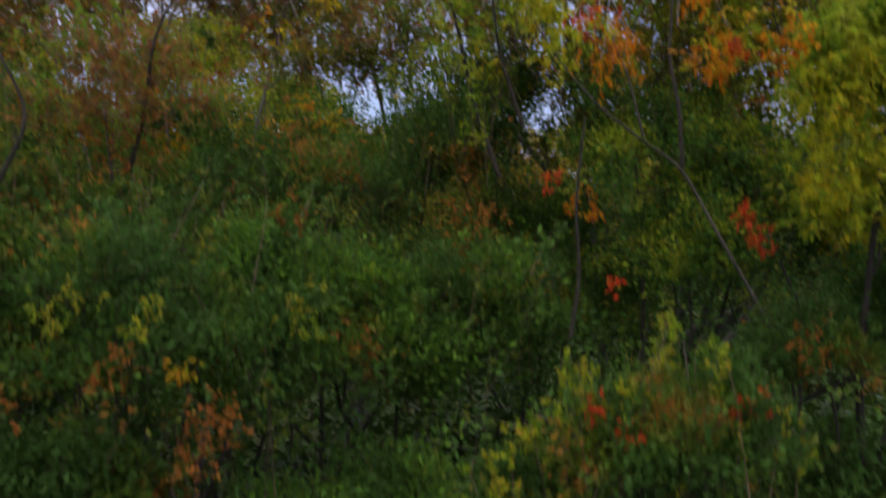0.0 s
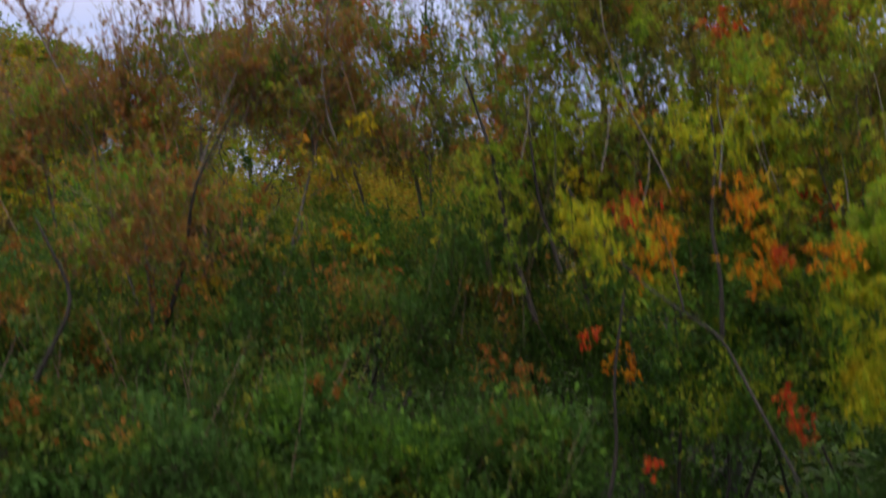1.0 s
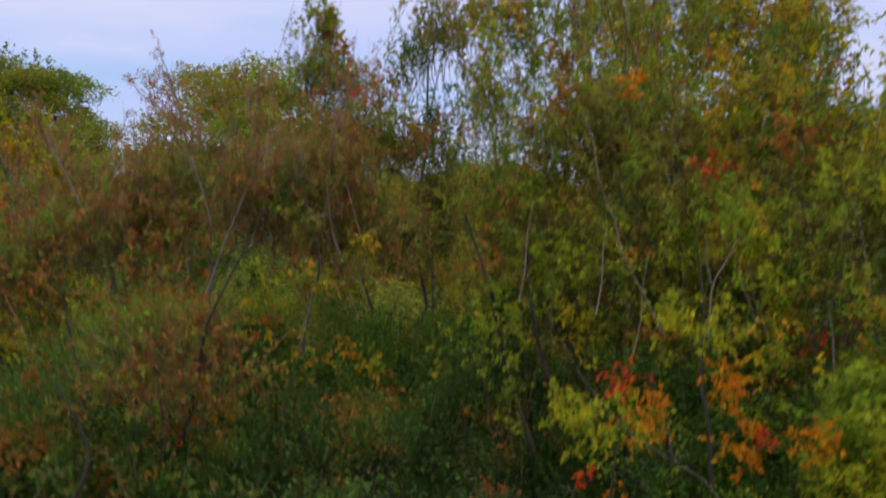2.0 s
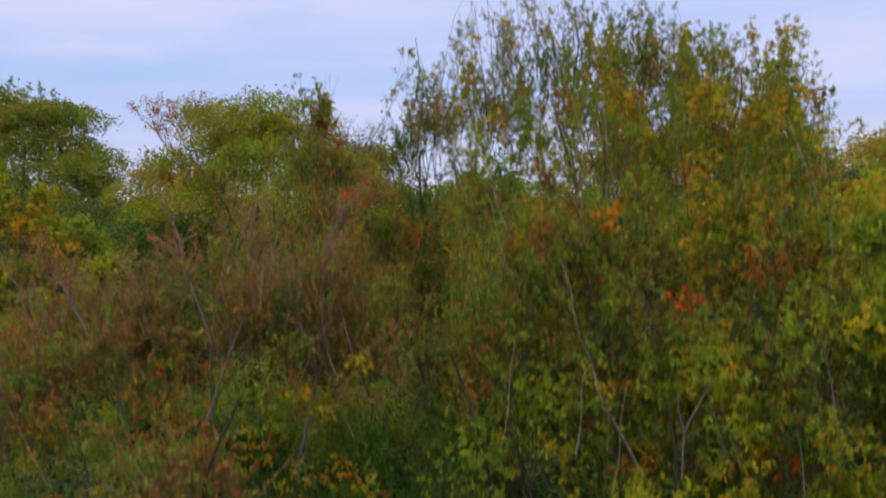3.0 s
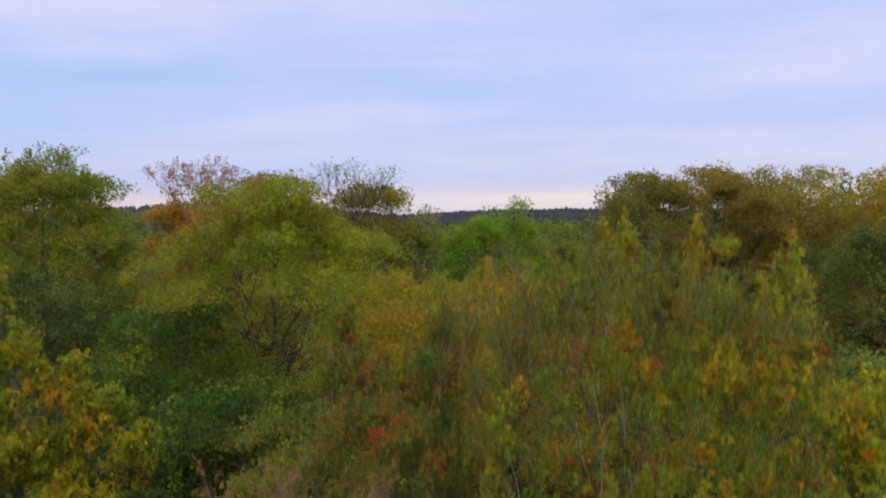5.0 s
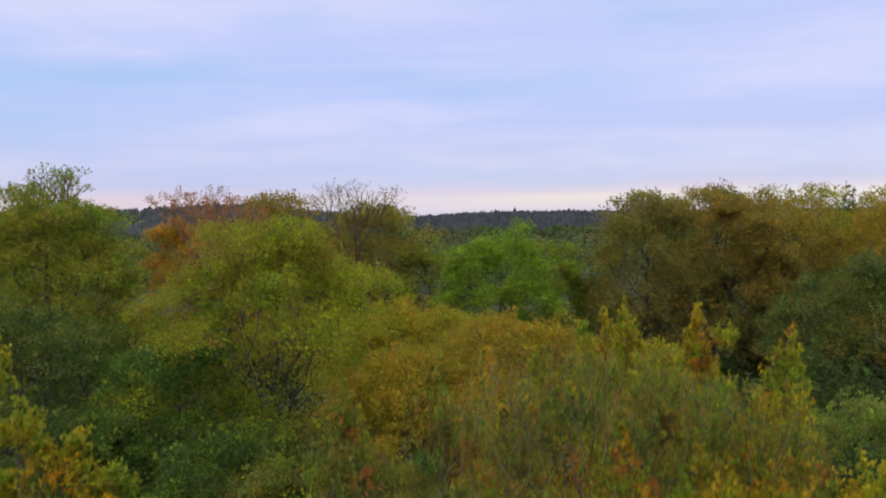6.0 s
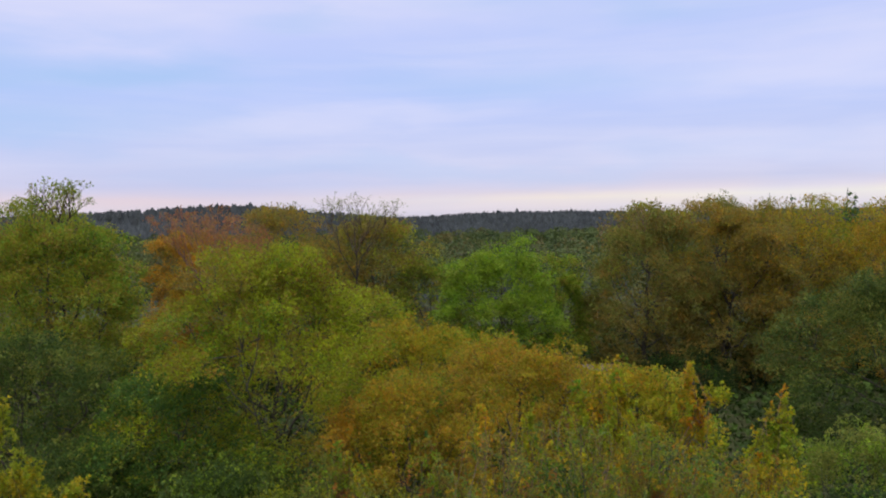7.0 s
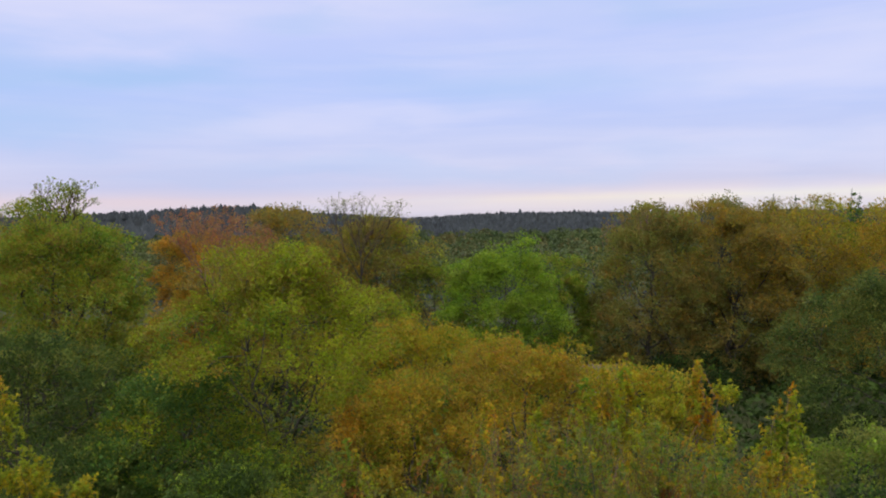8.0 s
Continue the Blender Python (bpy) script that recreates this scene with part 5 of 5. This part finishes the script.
def twiggy_tree(name, label, foot, height, forks, seed, leaves, per, size, twig_bark, thick, spread=0.55, fork_at=0.45, leaf_reach=0.6):
    """An open tree that forks again and again into thin twigs, with few leaves."""
    rng = np.random.default_rng(seed)
    thing = new(name)
    thing.location = foot
    tagged(thing, label, "tree")
    line = bend(rng, (0, 0, -0.1), (rng.normal() * 0.2, 0, height * fork_at), 7, 0.02)
    v, f = tube_set([(line, np.linspace(thick, thick * 0.6, 7))], 8)
    part("trunk", mesh_from("trunk", v, f, True), M_DARK_BARK, thing)
    tips = [(line[-1], np.array([0, 0, 1.0]), height * (1 - fork_at) * 0.42, thick * 0.55)]
    for level, count in enumerate(forks):
        ps, rs, nxt = [], [], []
        for p, d, ln, r in tips:
            for k in range(count):
                turn = 2 * np.pi * (k + rng.random() * 0.7) / count
                out = np.array([math.cos(turn), math.sin(turn), 0])
                w = unit(d + out * spread * rng.uniform(0.6, 1.3) + np.array([0, 0, 0.18]) + rng.normal(size=3) * 0.1)
                l2 = ln * rng.uniform(0.7, 1.2)
                at = p - d * ln * (rng.random() * 0.35 if level else 0.0)
                q = np.stack([at, at + w * l2 * 0.5 + rng.normal(size=3) * 0.05 * l2, at + w * l2])
                ps.append(q)
                rs.append(np.array([r, r * 0.8, r * 0.6]))
                nxt.append((q[-1], w, ln * 0.72, r * 0.6))
        if level == 0:
            for q, r in zip(ps, rs):
                v, f = tube_set([(q, r)], 6)
                part("limb", mesh_from("limb", v, f, True), M_DARK_BARK, thing)
        else:
            v, f = sticks(np.array(ps), np.array(rs), 4)
            tagged(part("twig_spray", mesh_from("twig_spray", v, f), twig_bark, thing), kind="stuff")
        tips = nxt
    base = np.array([t[0] - t[1] * leaf_reach * 0.5 for t in tips])
    way = np.array([t[1] for t in tips])
    v, f = fans(rng, base, way, unit(np.array([[0, 0, 1.0]]) + rng.normal(size=base.shape) * 0.5), np.full(len(base), leaf_reach), np.full(len(base), leaf_reach * 0.3), per, size, 0.7)
    tagged(part("crown", mesh_from("crown", v, f), leaves, thing), kind="stuff")
    return thing


def middle_trees():
    # name, label, x, y, top, width, low, leaves, outer leaves, sprays, reach, leaf size, boughs, outer share, gaps, seed
    # Low overhung trees get leaf colours with the shade already put in.
    rows = [
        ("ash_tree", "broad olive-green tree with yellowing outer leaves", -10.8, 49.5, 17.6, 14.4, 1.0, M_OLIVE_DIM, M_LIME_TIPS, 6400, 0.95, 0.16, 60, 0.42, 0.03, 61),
        ("ash_tree", "green tree with dense lower crown", -15.8, 45.5, 11.4, 10.0, 0.5, M_DARK_SHADED, M_FOREST, 2300, 0.9, 0.17, 34, 0.25, 0.0, 104),
        ("alder_tree", "green tree with dense lower boughs, shade put into their colour", -10.5, 40.0, 7.6, 11.0, 0.5, M_DEEP_DULL_SHADED, M_FRESH, 2300, 0.8, 0.15, 40, 0.2, 0.0, 62),
        ("alder_tree", "green tree, shade of taller trees put into its colour", -18.5, 41.0, 8.4, 9.0, 0.5, M_DEEP_DULL_SHADED, M_DULL, 1900, 0.8, 0.15, 34, 0.15, 0.0, 81),
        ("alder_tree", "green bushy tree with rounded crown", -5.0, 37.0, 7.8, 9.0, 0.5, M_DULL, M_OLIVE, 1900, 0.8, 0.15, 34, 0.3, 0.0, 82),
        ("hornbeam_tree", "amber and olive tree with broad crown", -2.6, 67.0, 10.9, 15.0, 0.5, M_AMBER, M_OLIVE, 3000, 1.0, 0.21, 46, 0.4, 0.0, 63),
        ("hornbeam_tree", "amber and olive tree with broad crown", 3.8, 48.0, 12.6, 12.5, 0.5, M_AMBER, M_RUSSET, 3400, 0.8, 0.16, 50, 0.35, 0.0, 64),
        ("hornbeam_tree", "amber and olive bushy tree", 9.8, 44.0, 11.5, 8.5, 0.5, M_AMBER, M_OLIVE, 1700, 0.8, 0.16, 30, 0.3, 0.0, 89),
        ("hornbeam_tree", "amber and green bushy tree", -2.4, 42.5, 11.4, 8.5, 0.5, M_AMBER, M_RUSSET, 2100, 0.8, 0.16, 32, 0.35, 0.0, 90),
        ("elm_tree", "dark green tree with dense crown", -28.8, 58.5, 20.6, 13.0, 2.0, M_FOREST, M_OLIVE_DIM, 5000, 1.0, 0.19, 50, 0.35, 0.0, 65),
        ("elm_tree", "dark green tree with dense crown", -25.5, 48.0, 13.4, 12.0, 0.5, M_DEEP_DULL_SHADED, M_DULL, 2700, 0.9, 0.17, 44, 0.25, 0.0, 66),
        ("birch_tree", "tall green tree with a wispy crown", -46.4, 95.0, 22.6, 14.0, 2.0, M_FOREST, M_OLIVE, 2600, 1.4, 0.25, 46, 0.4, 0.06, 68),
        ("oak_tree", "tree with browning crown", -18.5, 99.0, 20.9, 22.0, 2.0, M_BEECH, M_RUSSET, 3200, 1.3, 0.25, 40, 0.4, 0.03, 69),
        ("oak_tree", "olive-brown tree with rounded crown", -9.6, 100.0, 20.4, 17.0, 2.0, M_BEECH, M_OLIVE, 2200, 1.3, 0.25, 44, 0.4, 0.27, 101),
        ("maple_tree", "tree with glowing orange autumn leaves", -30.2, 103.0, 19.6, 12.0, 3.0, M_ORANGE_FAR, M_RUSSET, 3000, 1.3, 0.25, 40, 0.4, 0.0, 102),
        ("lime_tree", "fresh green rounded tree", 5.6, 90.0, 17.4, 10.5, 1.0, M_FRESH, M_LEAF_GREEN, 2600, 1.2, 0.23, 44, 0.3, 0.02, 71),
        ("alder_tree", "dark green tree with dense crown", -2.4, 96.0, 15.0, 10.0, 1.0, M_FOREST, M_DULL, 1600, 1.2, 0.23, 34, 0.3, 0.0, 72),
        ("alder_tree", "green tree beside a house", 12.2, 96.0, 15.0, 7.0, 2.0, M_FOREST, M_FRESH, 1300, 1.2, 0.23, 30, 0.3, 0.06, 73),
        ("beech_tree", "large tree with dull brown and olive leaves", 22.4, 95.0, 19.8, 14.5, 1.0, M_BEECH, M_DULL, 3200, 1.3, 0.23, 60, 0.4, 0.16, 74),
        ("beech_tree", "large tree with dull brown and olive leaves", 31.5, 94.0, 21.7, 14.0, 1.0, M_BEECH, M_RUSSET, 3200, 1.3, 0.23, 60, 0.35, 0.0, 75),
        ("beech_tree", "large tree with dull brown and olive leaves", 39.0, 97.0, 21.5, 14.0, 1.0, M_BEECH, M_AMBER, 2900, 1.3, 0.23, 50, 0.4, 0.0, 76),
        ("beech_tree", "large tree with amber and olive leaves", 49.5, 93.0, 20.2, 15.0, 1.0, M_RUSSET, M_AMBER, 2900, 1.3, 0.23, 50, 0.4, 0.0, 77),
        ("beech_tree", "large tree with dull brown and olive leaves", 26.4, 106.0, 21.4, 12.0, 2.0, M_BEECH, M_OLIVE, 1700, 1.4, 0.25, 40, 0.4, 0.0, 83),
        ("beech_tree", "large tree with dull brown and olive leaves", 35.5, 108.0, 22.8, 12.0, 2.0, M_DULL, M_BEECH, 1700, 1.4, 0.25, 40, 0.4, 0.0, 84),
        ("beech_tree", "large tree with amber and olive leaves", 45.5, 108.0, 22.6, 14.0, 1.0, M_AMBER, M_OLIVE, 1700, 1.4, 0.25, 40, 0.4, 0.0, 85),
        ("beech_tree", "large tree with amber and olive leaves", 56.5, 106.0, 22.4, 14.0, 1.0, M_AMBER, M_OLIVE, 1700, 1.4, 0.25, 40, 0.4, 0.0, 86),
        ("alder_tree", "low green tree beside a house, shade put into its colour", 25.0, 88.0, 5.0, 9.0, 0.3, M_PAINTED_GLOOM, M_DARK_SHADED, 900, 1.2, 0.22, 24, 0.1, 0.0, 87),
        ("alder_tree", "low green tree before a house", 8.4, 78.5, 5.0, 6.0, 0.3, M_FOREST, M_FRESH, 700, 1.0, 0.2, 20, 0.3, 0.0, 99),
        ("alder_tree", "low green tree before a house, shade put into its colour", 18.6, 78.0, 5.0, 6.8, 0.3, M_PAINTED_GLOOM, M_DARK_SHADED, 700, 1.0, 0.2, 20, 0.1, 0.0, 100),
        ("elm_tree", "dark green tree with sweeping boughs", 36.0, 68.0, 14.2, 15.0, 0.5, M_DEEP_DULL_SHADED, M_DULL, 3600, 1.2, 0.19, 60, 0.3, 0.02, 78),
        ("alder_tree", "green tree with dense crown, shade put into its colour", 14.5, 33.0, 8.0, 9.0, 0.5, M_PAINTED_GLOOM, M_DARK_SHADED, 1500, 0.8, 0.16, 30, 0.2, 0.0, 79),
        ("alder_tree", "dark green tree with dense crown", -23.0, 36.0, 8.2, 9.0, 0.5, M_DEEP_DULL_SHADED, M_DULL, 1500, 0.8, 0.16, 30, 0.2, 0.0, 80),
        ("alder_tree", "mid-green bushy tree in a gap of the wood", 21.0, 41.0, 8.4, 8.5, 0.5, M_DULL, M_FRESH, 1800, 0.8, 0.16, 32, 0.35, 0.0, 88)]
    made = {}
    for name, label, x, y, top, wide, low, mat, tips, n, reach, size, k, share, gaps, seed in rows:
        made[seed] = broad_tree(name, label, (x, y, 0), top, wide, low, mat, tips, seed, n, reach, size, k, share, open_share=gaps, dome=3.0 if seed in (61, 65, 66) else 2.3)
    # open, twiggy crowns against the sky
    twiggy_tree("cherry_tree", "thin twiggy tree with sparse reddish leaves", (-17.7, 63.5, 0), 20.5, (5, 4, 3, 3), 67, M_CHERRY, 26, 0.16, M_RED_TWIG, 0.13, 0.5, 0.60, 0.9)
    twiggy_tree("oak_tree", "thin tree with a twiggy, see-through crown", (-10.2, 90.0, 0), 22.6, (4, 4, 4, 3), 70, M_DULL, 7, 0.18, M_TWIG, 0.14, 0.5, 0.58, 0.9)
    twiggy_tree("birch_tree", "slender green tree with an open, wispy top", (-43.5, 92.0, 0), 24.2, (4, 4, 3, 3), 71, M_FOREST, 9, 0.26, M_TWIG, 0.2, 0.6, 0.74, 0.9)
    # thin tops against the sky
    plumes(made[65], (-33, -30, -27.5, -25, -23.8), (20.3, 20.9, 20.9, 19.6, 18.2), 55.5, 58.5, 70, 0.9, M_FOREST, 94, 0.18, 0.55, 18, M_TWIG, 2.0, 0.8, 0.8)
    plumes(made[74], (16.6, 19, 21, 23, 26), (18.6, 20.6, 21.0, 20.8, 20.6), 92, 98, 90, 1.6, M_BEECH, 96, 0.22, 0.55, 14, M_RED_TWIG, 3.0, 1.4, 0.5, 1.0, 0.2, 0.7)
    for i, (x, y, top) in enumerate([(61.5, 160.0, 24.4), (66.5, 162.0, 24.2), (76.5, 160.0, 25.2), (79.5, 163.0, 24.3), (88.0, 161.0, 25.0), (15.2, 122.0, 14.6)]):
        cone = [(x, y, top * (0.30 + 0.055 * k), 0.15 * top * (0.76 - 0.055 * k), 0.15 * top * (0.76 - 0.055 * k), 0.06 * top) for k in range(12)]
        tree("spruce_tree", "narrow dark green spruce above other trees", (x, y, 0), cone, M_DARK_SHADED, 120 + i, clumps=7, clump_size=0.6, twigs=900, reach=0.5,
             per=12, size=0.3, ratio=0.5, up=0.3, outward=0.8, flat=0.5, stem=0.2, bark=M_DARK_BARK, sprays=0.05, plain=True, stem_top=top * 0.97, hollow=0.2,
             group="spruces on the skyline")
    # forking limbs seen through the thin middle of the broad tree
    ash = made[61]
    for pts in ([(-10.4, 45.2, 6.0), (-10.5, 43.6, 9.0), (-10.9, 42.9, 11.0), (-11.3, 42.7, 13.2)], [(-10.5, 43.6, 9.0), (-11.6, 42.9, 10.4), (-12.4, 42.7, 12.2)],
                [(-10.5, 43.6, 9.4), (-9.8, 42.8, 10.6), (-9.2, 42.6, 12.4)], [(-10.4, 44.6, 7.0), (-8.6, 42.6, 8.6), (-6.6, 42.4, 9.0), (-5.4, 42.6, 9.6)],
                [(-10.9, 43.0, 10.6), (-10.2, 42.6, 12.4), (-10.0, 42.6, 14.2)], [(-8.6, 42.6, 8.6), (-7.9, 42.2, 9.6), (-7.6, 42.2, 10.6)]):
        branch(ash, pts, 0.042, 0.012, M_DIM_BARK)


middle_trees()


# ---- far woods ----
def far_woods():
    rng = np.random.default_rng(5)
    # broad-leaved canopy between the clearing and the ridges
    n = 1000
    y = 105 + 520 * rng.random(n) ** 1.3
    x = rng.uniform(-0.72, 0.72, n) * y
    top = np.where(y < 320, rng.uniform(12, 16.5, n), rng.uniform(10, 15.5, n))
    per = 210
    u = unit(rng.normal(size=(n, per, 3)))
    u[..., 2] = np.abs(u[..., 2]) * 1.2 - 0.3
    size = top * rng.uniform(0.26, 0.38, n)
    p = np.stack([x, y, top - size * 0.9], -1)[:, None, :] + u * np.stack([size, size, size * 0.9], -1)[:, None, :] * rng.uniform(0.75, 1.05, (n, per, 1))
    p, w = p.reshape(-1, 3), unit(u + rng.normal(size=u.shape) * 0.6).reshape(-1, 3)
    ln = rng.uniform(0.8, 1.6, len(p)) * np.clip(p[:, 1] / 330, 0.42, 1.0)
    v, f = blades(rng, p, w, ln, ln * 0.9, 0.2, True)
    ob = new("far_wood", mesh_from("far_wood", v, f))
    ob.data.materials.append(M_FAR)
    tagged(ob, "distant mixed wood in green and olive", "forest", kind="stuff")
    # spruces on the ridges and among the far wood
    m = 11500
    y = np.concatenate([rng.uniform(600, 1000, 5500), rng.uniform(1000, 1560, 5500), rng.uniform(180, 600, m - 11000)])
    x = rng.uniform(-0.68, 0.68, m) * y
    h = (11.4 + 0.9 * rng.normal(size=m) + 3.2 * (rng.random(m) < 0.012)) * np.where(y < 600, 0.7, 1.0)
    z = relief(x, y)
    tiers, k = 2, 6
    vs, fs, base = [], [], 0
    for t in range(tiers):
        lo, hi = 0.0 + 0.42 * t, 0.72 + 0.28 * t
        r = h * 0.62 * (1 - 0.42 * t)
        a = np.linspace(0, 2 * np.pi, k, endpoint=False)[None, :] + rng.uniform(0, 6, (m, 1))
        rr = r[:, None] * rng.uniform(0.65, 1.2, (m, k))
        ring = np.stack([x[:, None] + np.cos(a) * rr, y[:, None] + np.sin(a) * rr, (z + lo * h)[:, None] + rng.uniform(-0.5, 0.5, (m, k))], -1)
        tip = np.stack([x, y, z + hi * h], -1)[:, None, :]
        vs.append(np.concatenate([tip, ring], 1).reshape(-1, 3))
        j = np.arange(k)
        tri = np.stack([np.zeros(k, int), 1 + j, 1 + (j + 1) % k], -1)
        fs.append((np.arange(m)[:, None, None] * (k + 1) + tri[None]).reshape(-1, 3) + base)
        base += m * (k + 1)
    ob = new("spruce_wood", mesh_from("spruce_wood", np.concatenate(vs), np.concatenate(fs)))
    ob.data.materials.append(M_HAZY_SPRUCE)
    tagged(ob, "dark spruce forest covering low distant ridges, haze mixed into its colour", "forest", kind="stuff")


far_woods()


# ---- house among the trees ----
M_RED_WALL = rough_material("dark_red_boards", (0.10, 0.022, 0.018), (0.17, 0.040, 0.030), 1.2, 0.8, (6, 6, 0.3))
M_ROOF = rough_material("grey_roof", (0.060, 0.046, 0.048), (0.11, 0.085, 0.088), 0.8, 0.7)
M_WHITE = rough_material("white_paint", (0.60, 0.60, 0.60), (0.80, 0.80, 0.78), 1.5, 0.6)
M_PANE = rough_material("dark_pane", (0.02, 0.022, 0.026), (0.035, 0.038, 0.045), 0.5, 0.1)


def box(size, at):
    bm = bmesh.new()
    bmesh.ops.create_cube(bm, size=1.0, matrix=Matrix.Translation(at) @ Matrix.Diagonal((*size, 1)))
    bmesh.ops.bevel(bm, geom=bm.edges[:], offset=min(size) * 0.08, segments=1, affect="EDGES")
    me = bpy.data.meshes.new("box")
    bm.to_mesh(me)
    bm.free()
    return me


def slope(length, run, rise, thick, sign):
    """One pitched roof plane with its thickness, along x."""
    bm = bmesh.new()
    a = math.atan2(rise, run)
    deep = math.hypot(run, rise)
    m = Matrix.Rotation(sign * a, 4, "X") @ Matrix.Translation((0, -sign * deep / 2, 0)) @ Matrix.Diagonal((length, deep, thick, 1))
    bmesh.ops.create_cube(bm, size=1.0, matrix=m)
    me = bpy.data.meshes.new("slope")
    bm.to_mesh(me)
    bm.free()
    return me


def house(at, long, deep, eave, ridge):
    thing = new("house")
    thing.location = at
    tagged(thing, "low dark red wooden house with grey roof among trees", "house")
    for sx, sy, w, d in ((0, -deep / 2, long, 0.2), (0, deep / 2, long, 0.2), (-long / 2, 0, 0.2, deep - 0.2), (long / 2, 0, 0.2, deep - 0.2)):
        part("wall", box((w, d, eave), (sx, sy, eave / 2)), M_RED_WALL, thing)
    for sign in (1, -1):
        me = slope(long + 0.8, deep / 2 + 0.4, ridge - eave, 0.14, sign)
        ob = part("roof_plane", me, M_ROOF, thing)
        ob.location = (0, 0, ridge + 0.05)
    for x in (-long * 0.33, 0.0, long * 0.33):
        w = part("window", box((1.3, 0.06, 1.3), (x, -deep / 2 - 0.12, 1.6)), M_WHITE, thing, "white window frame")
        part("pane", box((1.1, 0.04, 1.1), (x, -deep / 2 - 0.15, 1.6)), M_PANE, w)
    part("bargeboard", box((long + 0.8, 0.05, 0.22), (0, -deep / 2 - 0.42, eave - 0.25)), M_WHITE, thing)


house((13.7, 84.0, 0), 5.6, 6.0, 2.6, 4.4)
